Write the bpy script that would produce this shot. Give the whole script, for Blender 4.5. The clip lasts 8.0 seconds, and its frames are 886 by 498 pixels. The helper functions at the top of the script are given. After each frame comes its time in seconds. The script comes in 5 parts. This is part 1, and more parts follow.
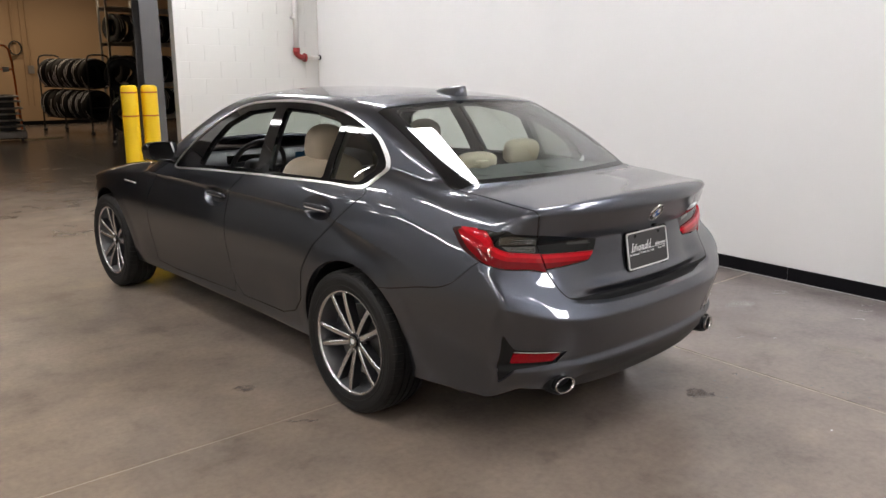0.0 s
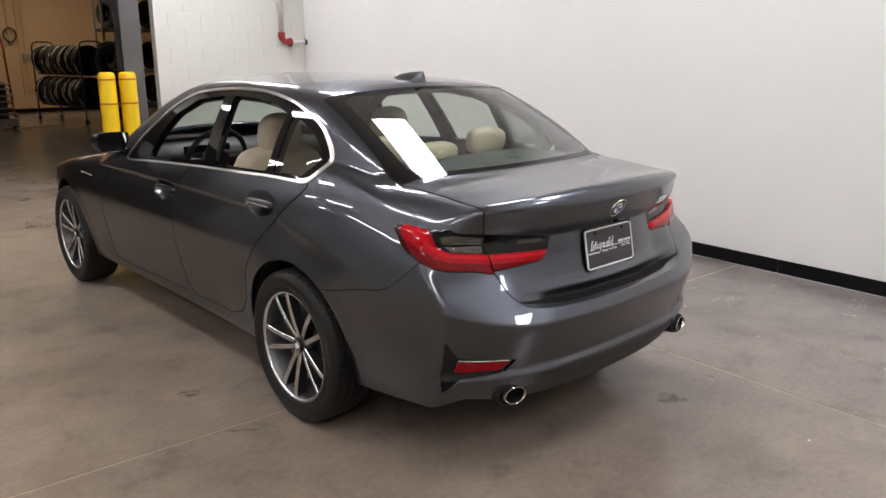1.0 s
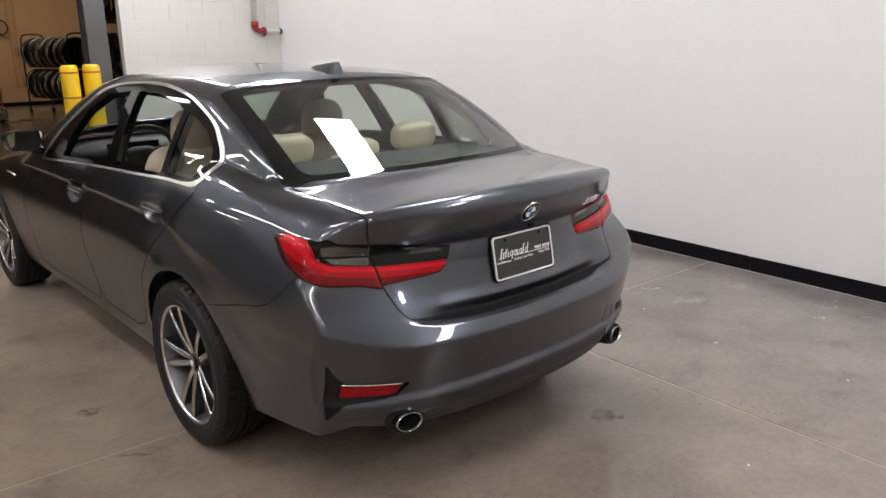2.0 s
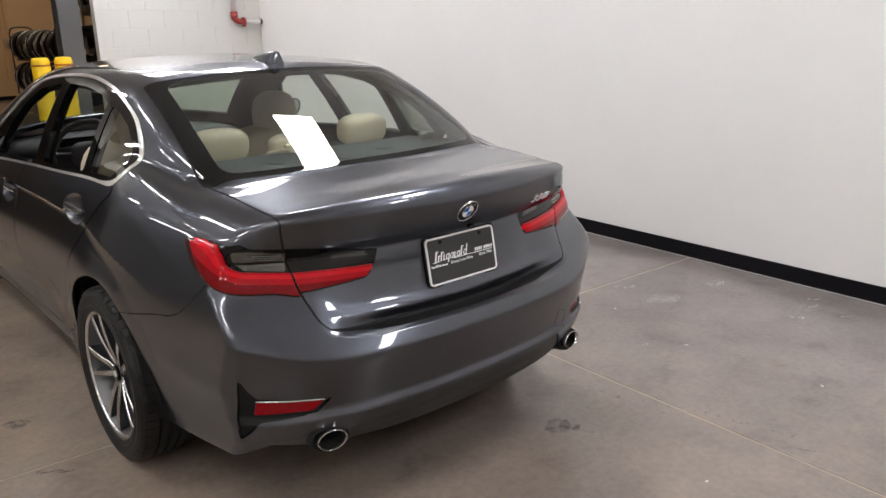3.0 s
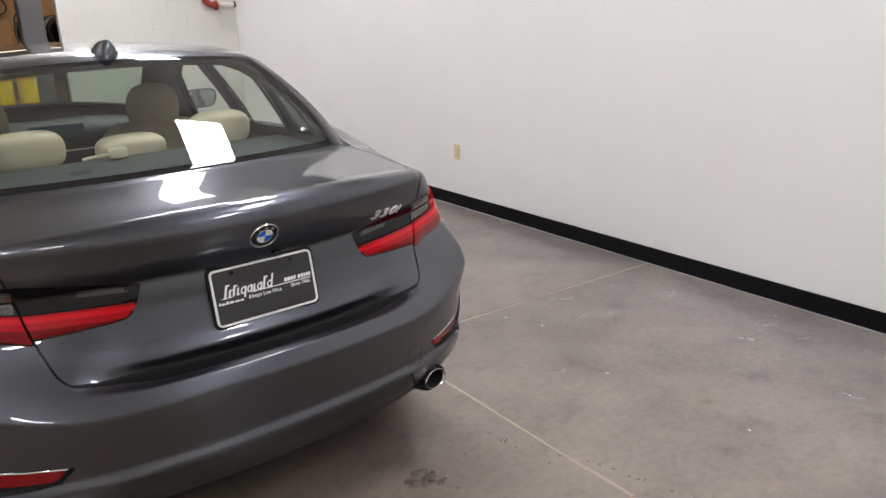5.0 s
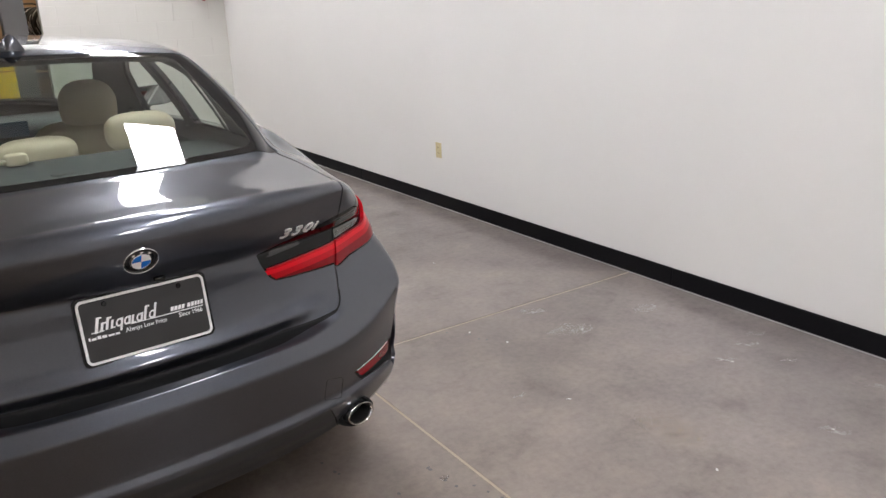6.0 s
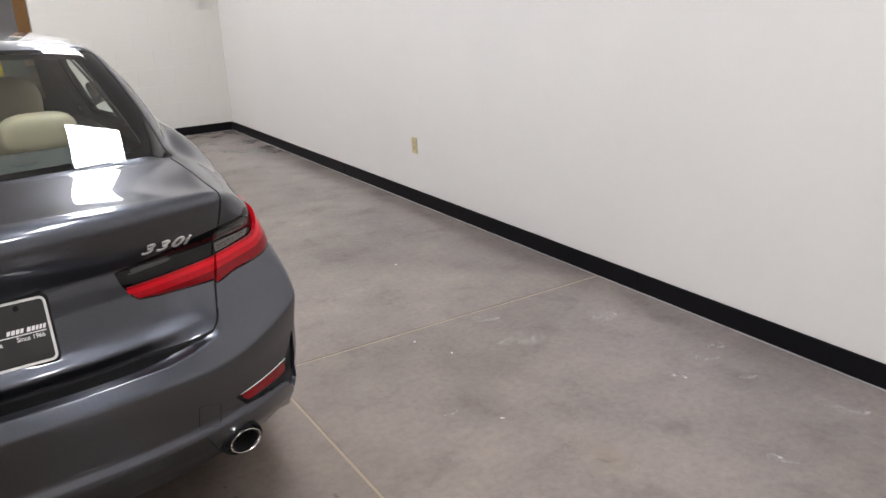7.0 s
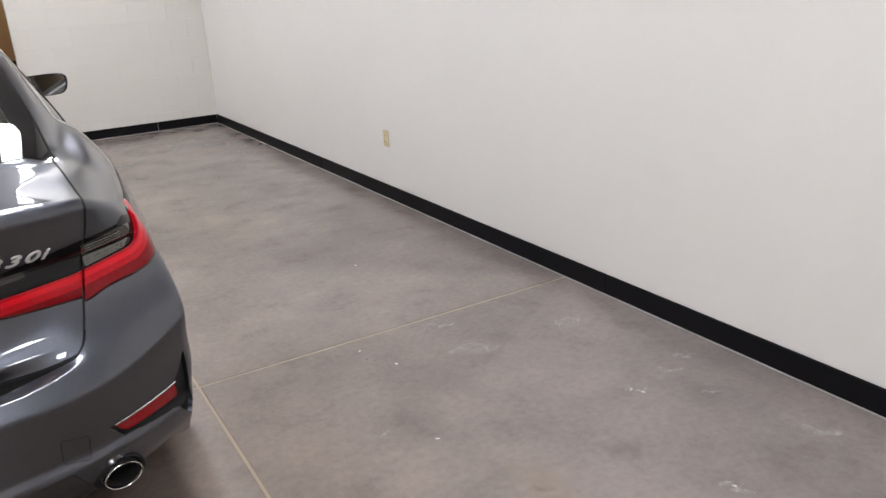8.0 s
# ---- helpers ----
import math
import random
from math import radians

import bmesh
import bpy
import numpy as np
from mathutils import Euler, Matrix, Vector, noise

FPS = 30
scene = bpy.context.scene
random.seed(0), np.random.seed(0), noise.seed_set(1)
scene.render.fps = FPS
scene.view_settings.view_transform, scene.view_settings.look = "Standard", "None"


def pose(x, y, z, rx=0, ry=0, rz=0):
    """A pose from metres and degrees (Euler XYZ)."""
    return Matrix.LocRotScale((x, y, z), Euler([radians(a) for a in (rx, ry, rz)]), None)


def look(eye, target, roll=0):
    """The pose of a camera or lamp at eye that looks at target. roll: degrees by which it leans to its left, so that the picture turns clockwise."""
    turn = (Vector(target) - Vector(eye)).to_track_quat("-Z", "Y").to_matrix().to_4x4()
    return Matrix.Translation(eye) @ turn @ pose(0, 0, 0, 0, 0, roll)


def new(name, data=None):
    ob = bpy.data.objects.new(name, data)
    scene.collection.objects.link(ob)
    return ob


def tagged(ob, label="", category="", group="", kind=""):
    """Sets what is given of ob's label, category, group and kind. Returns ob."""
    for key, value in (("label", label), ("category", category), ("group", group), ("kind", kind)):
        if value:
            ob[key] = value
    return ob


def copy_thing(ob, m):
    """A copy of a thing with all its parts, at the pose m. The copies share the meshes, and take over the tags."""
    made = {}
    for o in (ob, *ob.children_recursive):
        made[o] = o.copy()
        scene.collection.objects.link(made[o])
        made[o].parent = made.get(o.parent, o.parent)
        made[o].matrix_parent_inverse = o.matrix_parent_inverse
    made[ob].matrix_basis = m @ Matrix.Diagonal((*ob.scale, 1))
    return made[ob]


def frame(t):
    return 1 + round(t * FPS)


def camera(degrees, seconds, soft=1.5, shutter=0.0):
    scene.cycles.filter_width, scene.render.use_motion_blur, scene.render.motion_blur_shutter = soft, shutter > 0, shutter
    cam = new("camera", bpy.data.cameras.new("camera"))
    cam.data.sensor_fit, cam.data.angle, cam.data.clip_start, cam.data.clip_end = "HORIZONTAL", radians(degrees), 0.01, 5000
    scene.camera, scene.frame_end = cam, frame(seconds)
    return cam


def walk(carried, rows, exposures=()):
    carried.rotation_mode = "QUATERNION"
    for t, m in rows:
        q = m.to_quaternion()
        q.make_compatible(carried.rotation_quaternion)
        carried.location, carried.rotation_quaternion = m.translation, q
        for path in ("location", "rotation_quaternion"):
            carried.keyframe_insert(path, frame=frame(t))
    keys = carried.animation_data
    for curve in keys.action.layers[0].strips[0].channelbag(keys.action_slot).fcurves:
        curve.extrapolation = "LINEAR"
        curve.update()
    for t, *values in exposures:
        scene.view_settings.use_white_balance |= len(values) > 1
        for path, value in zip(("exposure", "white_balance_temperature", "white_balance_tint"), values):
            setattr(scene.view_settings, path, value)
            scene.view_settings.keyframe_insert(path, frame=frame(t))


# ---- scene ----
cam = camera(59.8, 8.0)
PATH = [
    (0, (-0.103, 0.098, 1.56), (1.23, 1.516, 1.098), 0.3),
    (0.5, (0.056, 0.098, 1.552), (1.38, 1.518, 1.071), 0.1),
    (1, (0.245, 0.096, 1.561), (1.553, 1.524, 1.061), -0.1),
    (1.5, (0.503, 0.066, 1.555), (1.795, 1.504, 1.041), -0.4),
    (1.7, (0.617, 0.042, 1.563), (1.901, 1.484, 1.042), -0.6),
    (3, (1.077, 0.015, 1.54), (2.338, 1.467, 0.988), -1.3),
    (3.5, (1.259, 0.036, 1.544), (2.507, 1.494, 0.98), -1.4),
    (4, (1.512, -0.003, 1.537), (2.737, 1.471, 0.964), -1.7),
    (4.5, (1.734, -0.05, 1.535), (2.934, 1.441, 0.953), -1.9),
    (4.7, (1.801, -0.055, 1.531), (2.991, 1.442, 0.944), -2.0),
    (6, (2.292, 0.011, 1.521), (3.431, 1.535, 0.906), -2.1),
    (6.5, (2.512, -0.003, 1.52), (3.626, 1.536, 0.895), -2.3),
    (7, (2.723, -0.051, 1.518), (3.798, 1.509, 0.877), -2.6),
    (7.5, (2.877, -0.05, 1.493), (3.929, 1.521, 0.841), -2.9),
    (8, (3.107, -0.021, 1.48), (4.142, 1.556, 0.815), -3.4),
]
walk(cam, [(t, look(eye, target, roll)) for t, eye, target, roll in PATH])

# ---------------------------------------------------------------- light
# A closed hall, lit by rows of ceiling panels; the world outside only tints what little leaks in.
world = bpy.data.worlds.new("world")
scene.world = world
world.use_nodes = True
world.node_tree.nodes["Background"].inputs["Color"].default_value = (.9, .95, 1, 1)
world.node_tree.nodes["Background"].inputs["Strength"].default_value = 0.0
scene.view_settings.exposure = 0.0
CEILING = 3.6
PANEL_GLOW = 35.0
STRIP_GLOW = 50.0
BACK_GLOW = 7.5

# ---------------------------------------------------------------- materials


def material(name, colour=(.5, .5, .5), rough=.5, metal=0.0, **more):
    m = bpy.data.materials.new(name)
    m.use_nodes = True
    b = m.node_tree.nodes["Principled BSDF"]
    b.inputs["Base Color"].default_value = (*colour, 1)
    b.inputs["Roughness"].default_value = rough
    b.inputs["Metallic"].default_value = metal
    for key, value in more.items():
        b.inputs[key.replace("_", " ")].default_value = value
    return m


def node(m, kind, **inputs):
    n = m.node_tree.nodes.new(kind)
    for key, value in inputs.items():
        n.inputs[key.replace("_", " ")].default_value = value
    return n


def wire(m, a, out, b, into):
    m.node_tree.links.new(a.outputs[out], b.inputs[into])


def bsdf(m):
    return m.node_tree.nodes["Principled BSDF"]


def noisy(m, scale, detail=4.0, rough=.55, stretch=None):
    """A noise in object space, as (factor node)."""
    tc = node(m, "ShaderNodeTexCoord")
    n = node(m, "ShaderNodeTexNoise", Scale=scale, Detail=detail, Roughness=rough)
    if stretch:
        mp = node(m, "ShaderNodeMapping", Scale=stretch)
        wire(m, tc, "Object", mp, "Vector")
        wire(m, mp, "Vector", n, "Vector")
    else:
        wire(m, tc, "Object", n, "Vector")
    return n


def ramp(m, source, stops, out="Fac"):
    r = node(m, "ShaderNodeValToRGB")
    e = r.color_ramp.elements
    while len(e) < len(stops):
        e.new(.5)
    for i, (p, c) in enumerate(stops):
        e[i].position, e[i].color = p, (*c, 1)
    wire(m, source, out, r, "Fac")
    return r


def mixed(m, kind, a, b, factor=1.0, fac_node=None):
    n = node(m, "ShaderNodeMix")
    n.data_type, n.blend_type = "RGBA", kind
    n.inputs[0].default_value = factor
    m.node_tree.links.new(a.outputs[0] if a.bl_idname != "ShaderNodeMix" else a.outputs[2], n.inputs[6])
    m.node_tree.links.new(b.outputs[0] if b.bl_idname != "ShaderNodeMix" else b.outputs[2], n.inputs[7])
    if fac_node:
        m.node_tree.links.new(fac_node.outputs[0], n.inputs[0])
    return n


def coloured(m, source):
    m.node_tree.links.new(source.outputs[2] if source.bl_idname == "ShaderNodeMix" else source.outputs[0], bsdf(m).inputs["Base Color"])


def bumped(m, source, strength, distance=.002):
    b = node(m, "ShaderNodeBump", Strength=strength, Distance=distance)
    m.node_tree.links.new(source.outputs[0], b.inputs["Height"])
    wire(m, b, "Normal", bsdf(m), "Normal")


def roughened(m, source, low, high):
    r = node(m, "ShaderNodeMapRange")
    r.inputs["To Min"].default_value, r.inputs["To Max"].default_value = low, high
    m.node_tree.links.new(source.outputs[0], r.inputs["Value"])
    wire(m, r, "Result", bsdf(m), "Roughness")


def concrete():
    """Burnished slab: broad warm and violet clouds, lightened westwards, faint trowel mottling, fine grit, gloss that
    wanders.
    """
    m = material("polished_concrete", rough=.35, Specular_IOR_Level=.40)
    tint = noisy(m, .33, 3, .5)
    cloud = noisy(m, 1.15, 5, .55)
    patch = noisy(m, 3.6, 6, .6)
    fine = noisy(m, 34, 6, .72)
    # West is lighter than east: light on the floor put into the colour.
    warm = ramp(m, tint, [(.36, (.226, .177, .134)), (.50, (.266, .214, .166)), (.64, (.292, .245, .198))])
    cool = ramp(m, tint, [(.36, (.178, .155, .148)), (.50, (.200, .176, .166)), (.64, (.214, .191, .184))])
    where = node(m, "ShaderNodeSeparateXYZ")
    tc = node(m, "ShaderNodeTexCoord")
    wire(m, tc, "Object", where, "Vector")
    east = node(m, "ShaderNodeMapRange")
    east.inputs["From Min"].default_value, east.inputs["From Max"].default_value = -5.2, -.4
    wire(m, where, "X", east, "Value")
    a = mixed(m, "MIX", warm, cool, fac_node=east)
    b = ramp(m, cloud, [(.28, (.76, .75, .76)), (.46, (.95, .94, .94)), (.70, (1.17, 1.15, 1.12))])
    c = ramp(m, patch, [(.28, (.74, .73, .72)), (.44, (.96, .955, .95)), (.56, (1.02, 1.01, 1)), (.74, (1.16, 1.13, 1.08))])
    d = ramp(m, fine, [(.25, (.82, .82, .82)), (.55, (1, 1, 1)), (.8, (1.10, 1.10, 1.10))])
    ab = mixed(m, "MULTIPLY", a, b)
    abc = mixed(m, "MULTIPLY", ab, c)
    coloured(m, mixed(m, "MULTIPLY", abc, d))
    roughened(m, patch, .18, .26)
    bumped(m, fine, .08)
    return m


def painted(name, colour, rough, grain, relief=.15, tint=.04):
    m = material(name, colour, rough)
    n, f = noisy(m, .9, 4), noisy(m, grain, 4)
    lo = tuple(v * (1 - tint) for v in colour)
    coloured(m, ramp(m, n, [(.3, lo), (.7, colour)]))
    bumped(m, f, relief, .001)
    return m


CONCRETE = concrete()
WALL_WHITE = painted("white_wall_paint", (.74, .725, .705), .55, 60, .12)
BLOCK_WHITE = painted("white_block_paint", (.66, .645, .605), .5, 140, .35)
TAN = painted("tan_wall_paint", (.50, .34, .20), .6, 60)
CEIL = painted("ceiling_white", (.82, .815, .81), .8, 30)
BLACK_RUBBER = painted("black_rubber_base", (.006, .0055, .007), .5, 90, .2, .2)
bsdf(BLACK_RUBBER).inputs["Specular IOR Level"].default_value = .12
MORTAR = painted("painted_mortar", (.66, .645, .605), .6, 120)
STEEL_PAINT = painted("grey_column_paint", (.125, .120, .120), .45, 40, .2, .35)
YELLOW = painted("yellow_bollard_plastic", (.86, .56, .008), .35, 30, .1, .06)
SEALANT = painted("tan_joint_sealant", (.29, .23, .165), .7, 80, .2, .2)
SHOP_GREY = painted("dull_grey_wall", (.14, .133, .125), .6, 40)
RED_TAPE = material("red_reflective_tape", (.42, .10, .012), .4)
ORANGE = painted("orange_cart_paint", (.75, .16, .025), .4, 40, .1, .15)
DARK_STEEL = painted("dark_rack_steel", (.035, .032, .03), .5, 50, .2, .3)
GALVANISED = painted("galvanised_steel", (.42, .40, .37), .38, 40, .2, .15)
bsdf(GALVANISED).inputs["Metallic"].default_value = .6
VALVE_RED = painted("red_valve_paint", (.34, .03, .025), .35, 60, .2, .2)
PIPE_WHITE = painted("white_pipe_paint", (.76, .74, .71), .4, 60)
IVORY = material("ivory_plastic", (.56, .47, .27), .35)
SLOT = material("dark_slot", (.05, .045, .04), .6)
GLOW = material("lamp_diffuser", (.9, .9, .9), .5, Emission_Color=(.985, .985, 1.03, 1), Emission_Strength=PANEL_GLOW)
GLOW_STRIP = material("strip_lamp_diffuser", (.9, .9, .9), .5, Emission_Color=(.985, .97, .97, 1), Emission_Strength=STRIP_GLOW)
GLOW_BACK = material("store_fill_glow", (.9, .9, .9), .5, Emission_Color=(1, .80, .58, 1), Emission_Strength=BACK_GLOW)

# the car
PAINT = material("grey_metallic_paint", (.09, .09, .10), .34, 1.0, Specular_Tint=(.72, .72, .73, 1), Coat_Weight=1.0, Coat_Roughness=.008, Coat_IOR=1.6)
flake = noisy(PAINT, 900, 2)
coloured(PAINT, ramp(PAINT, flake, [(.3, (.052, .056, .067)), (.7, (.082, .089, .106))]))
CHROME = material("satin_chrome", (.86, .85, .84), .30, 1.0)
BADGE = material("satin_badge_metal", (.80, .80, .80), .35, .45)
BRIGHT = material("polished_chrome", (.86, .86, .86), .05, 1.0)
MIRROR = material("dark_mirror_glass", (.45, .455, .46), .02, 1.0)
EXHAUST = material("heat_dulled_chrome", (.50, .48, .46), .12, 1.0)
GLOSS_BLACK = material("gloss_black_trim", (.004, .004, .0045), .04, Specular_IOR_Level=.36)
FRIT = material("printed_glass_border", (.005, .005, .0055), .03)
# Shade below the bumper's lip is put into this dark colour.
VALANCE_SHADE = painted("shaded_bumper_valance", (.014, .014, .015), .45, 300, .2, .2)
MATT_BLACK = painted("matt_black_plastic", (.009, .009, .0095), .6, 300, .3, .2)
# Near-black colour stands for the shade inside panel gaps, bores and grooves.
SEAM = material("seam_shade_black", (.004, .004, .004), .9)
TYRE = painted("tyre_rubber", (.0052, .0050, .0049), .60, 200, .25, .2)
RIM_FACE = material("machined_rim_face", (.62, .625, .63), .26, 1.0)
RIM_DARK = material("dark_grey_rim_paint", (.026, .026, .029), .35, .5, Coat_Weight=.5, Coat_Roughness=.1)
RIM_BARREL = material("grey_rim_barrel", (.13, .13, .135), .38, .7)
bsdf(MATT_BLACK).inputs["Specular IOR Level"].default_value = .25
bsdf(TYRE).inputs["Specular IOR Level"].default_value = .4
DISC = material("brake_disc_steel", (.33, .32, .31), .35, 1.0)
LEATHER = painted("beige_leather", (.62, .52, .39), .5, 260, .3, .06)
CABIN_BLACK = painted("black_cabin_trim", (.022, .022, .024), .6, 200, .3, .2)
CARPET = painted("dark_grey_carpet", (.085, .092, .095), .9, 400, .5, .3)
WHITE_INK = material("white_print", (.80, .80, .80), .5)
BLUE = material("blue_enamel", (.01, .13, .50), .2)
SCREEN = material("blue_screen", (.01, .01, .015), .1, Emission_Color=(.02, .20, .42, 1), Emission_Strength=.04)


def glass(name, colour, rough=0.0):
    """Thin glass: clear, with the sheen of its face."""
    m = bpy.data.materials.new(name)
    m.use_nodes = True
    t = m.node_tree
    t.nodes.remove(t.nodes["Principled BSDF"])
    out = t.nodes["Material Output"]
    clear, shine, mix, lean = (t.nodes.new("ShaderNode" + k) for k in ("BsdfTransparent", "BsdfGlossy", "MixShader", "LayerWeight"))
    clear.inputs["Color"].default_value = (*colour, 1)
    shine.inputs["Roughness"].default_value = rough
    shine.inputs["Color"].default_value = (1, 1, 1, 1)
    lean.inputs["Blend"].default_value = .5
    power, gain = t.nodes.new("ShaderNodeMath"), t.nodes.new("ShaderNodeMath")
    power.operation, power.inputs[1].default_value = "POWER", 3.3
    gain.operation, gain.inputs[1].default_value, gain.inputs[2].default_value = "MULTIPLY_ADD", .90, .06
    t.links.new(lean.outputs["Facing"], power.inputs[0])
    t.links.new(power.outputs[0], gain.inputs[0])
    t.links.new(gain.outputs[0], mix.inputs[0])
    t.links.new(clear.outputs[0], mix.inputs[1])
    t.links.new(shine.outputs[0], mix.inputs[2])
    t.links.new(mix.outputs[0], out.inputs["Surface"])
    return m


GLASS = glass("green_tinted_glass", (.68, .77, .70))
GLASS_DARK = glass("grey_tinted_glass", (.36, .39, .36))
RED_LENS = material("red_lamp_lens", (.17, .0004, .003), .35, Coat_Weight=.7, Coat_Roughness=.015, Specular_IOR_Level=.05)
RED_MID = material("mid_red_lens_band", (.38, .0005, .006), .35, Coat_Weight=.7, Coat_Roughness=.015, Specular_IOR_Level=.05)
RED_GUIDE = material("bright_red_light_guide", (.58, .003, .012), .3, Coat_Weight=.7, Coat_Roughness=.015, Specular_IOR_Level=.05)
RED_EDGE = material("dark_red_lens_edge", (.035, .0004, .001), .2, Coat_Weight=1.0, Coat_Roughness=.015, Specular_IOR_Level=.15)
LOADING = material("black_loading_strip", (.004, .004, .0042), .6, Specular_IOR_Level=.15)
RED_DEEP = material("dark_red_reflector", (.24, .002, .007), .25, Coat_Weight=.4, Coat_Roughness=.03, Specular_IOR_Level=.15)
SMOKE = material("smoked_lamp_lens", (.004, .004, .004), .04, 0, Specular_IOR_Level=.32)
DIODE = material("clear_diode_lens", (.20, .20, .19), .15, .7, Coat_Weight=1.0, Coat_Roughness=.02)
SMOKE_DIM = material("dim_lens_insert", (.028, .028, .026), .2, .3, Coat_Weight=1.0, Coat_Roughness=.02)
SMOKE_CLEAR = material("smoked_clear_lens", (.12, .125, .112), .16, .7, Coat_Weight=1.0, Coat_Roughness=.02)


def part(name, bm, mat, parent=None, label="", smooth=False):
    """Links a bmesh as one mesh object, under a thing or a part."""
    me = bpy.data.meshes.new(name)
    bm.to_mesh(me)
    bm.free()
    return meshed(name, me, mat, parent, label, smooth)


def meshed(name, me, mat, parent=None, label="", smooth=False):
    for m in (mat if isinstance(mat, (list, tuple)) else [mat]):
        me.materials.append(m)
    if smooth:
        me.polygons.foreach_set("use_smooth", np.ones(len(me.polygons), bool))
    ob = new(name, me)
    if parent:
        ob.parent = parent
    if label:
        ob["label"] = label
    return ob


def thing(name, label, category, m=None, group="", kind=""):
    ob = new(name)
    ob.empty_display_size = .1
    if m is not None:
        ob.matrix_basis = m
    return tagged(ob, label, category, group, kind)


def box(x0, x1, y0, y1, z0, z1, bevel=0.0, bm=None):
    one = bmesh.new()
    bmesh.ops.create_cube(one, size=1, matrix=Matrix.Translation(((x0 + x1) / 2, (y0 + y1) / 2, (z0 + z1) / 2)) @ Matrix.Diagonal((x1 - x0, y1 - y0, z1 - z0, 1)))
    if bevel:
        bmesh.ops.bevel(one, geom=one.edges[:], offset=bevel, segments=2, affect="EDGES", profile=.5)
    return joined(bm, one)


def joined(bm, one):
    if bm is None:
        return one
    me = bpy.data.meshes.new("piece")
    one.to_mesh(me)
    one.free()
    bm.from_mesh(me)
    bpy.data.meshes.remove(me)
    return bm


def lathe(profile, axis="Z", steps=32, bm=None, m=None):
    """Turns a profile of (radius, height) about an axis."""
    one = bmesh.new()
    rings = []
    for r, h in profile:
        ring = []
        for i in range(steps):
            a = 2 * math.pi * i / steps
            p = (r * math.cos(a), r * math.sin(a), h)
            if axis == "X":
                p = (h, p[0], p[1])
            elif axis == "Y":
                p = (p[0], h, p[1])
            ring.append(one.verts.new(p))
        rings.append(ring)
    for a, b in zip(rings, rings[1:]):
        for i in range(steps):
            one.faces.new((a[i], a[(i + 1) % steps], b[(i + 1) % steps], b[i]))
    bmesh.ops.remove_doubles(one, verts=one.verts[:], dist=1e-5)
    bmesh.ops.recalc_face_normals(one, faces=one.faces[:])
    if m is not None:
        bmesh.ops.transform(one, matrix=m, verts=one.verts[:])
    return joined(bm, one)


def tube(points, r, sides=10, bm=None, closed=False):
    """A round bar along a line of points."""
    one = bmesh.new()
    pts = [Vector(p) for p in points]
    rings = []
    n = len(pts)
    up = Vector((0, 0, 1))
    for i, p in enumerate(pts):
        d = (pts[(i + 1) % n] - pts[i - 1]) if closed or 0 < i < n - 1 else (pts[1] - pts[0] if i == 0 else pts[-1] - pts[-2])
        d.normalize()
        u = d.cross(up if abs(d.z) < .9 else Vector((1, 0, 0))).normalized()
        if rings:
            u = (last - d * last.dot(d)).normalized()
        last = u
        v = d.cross(u)
        rings.append([one.verts.new(p + r * (math.cos(2 * math.pi * k / sides) * u + math.sin(2 * math.pi * k / sides) * v)) for k in range(sides)])
    pairs = list(zip(rings, rings[1:])) + ([(rings[-1], rings[0])] if closed else [])
    for a, b in pairs:
        for k in range(sides):
            one.faces.new((a[k], a[(k + 1) % sides], b[(k + 1) % sides], b[k]))
    if not closed:
        one.faces.new(rings[0][::-1])
        one.faces.new(rings[-1])
    bmesh.ops.recalc_face_normals(one, faces=one.faces[:])
    return joined(bm, one)

# ---------------------------------------------------------------- the hall
# Hall axes: the long white wall is x = 0 and runs along y; the block wall is y = 6.37. The car stands 3.2 degrees askew.
HALL = pose(5.641, 2.70, 0, 0, 0, -3.2)
WEST, SOUTH, NORTH, BACK = -13.0, -6.2, 6.37, 19.6


def in_hall(ob):
    ob.matrix_basis = HALL @ ob.matrix_basis
    return ob


floor = in_hall(tagged(part("floor", box(WEST, 6, SOUTH, BACK + .3, -.2, -.0018), SEALANT), "polished brown-grey concrete floor with sawn joints", "floor", kind="structure"))
xs = [WEST, -9.4, -5.64, -1.88, .25]
ys = [SOUTH, -3.8, 0, 6.2, 13, BACK + .3]
for i in range(4):
    for j in range(5):
        g = .0054
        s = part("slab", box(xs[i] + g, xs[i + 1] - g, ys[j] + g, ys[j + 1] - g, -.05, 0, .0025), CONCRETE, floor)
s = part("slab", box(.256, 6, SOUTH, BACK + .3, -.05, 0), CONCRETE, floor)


def wall(name, x0, x1, y0, y1, mat, label, z0=0.0):
    return in_hall(tagged(part(name, box(x0, x1, y0, y1, z0, CEILING), mat), label, "wall", kind="structure"))


wall("wall_east", 0, .2, SOUTH, NORTH, WALL_WHITE, "smooth white painted wall with a black base")
# Unseen; set near the lamps so the boot lid reflects a bright wall.
wall("wall_south", WEST, .2, SOUTH - .2, SOUTH, WALL_WHITE, "unseen white wall behind the camera, placed close to brighten the car")
# Closes the unseen west; white so the car's flank reflects brighter.
wall("wall_west", WEST - .2, WEST, SOUTH, BACK, WALL_WHITE, "unseen side wall, white to brighten reflections in the car's flank")
JAMB = -1.96
block_wall = wall("wall_north", JAMB + .006, 0, NORTH + .004, NORTH + .135, MORTAR, "white painted concrete block wall with shallow joints")
# Unseen; its dull grey is there to darken the doors' grazing reflections.
wall("wall_north_west", WEST, -7.0, NORTH, NORTH + .2, SHOP_GREY, "unseen grey wall, toned to darken reflections in the car's doors")
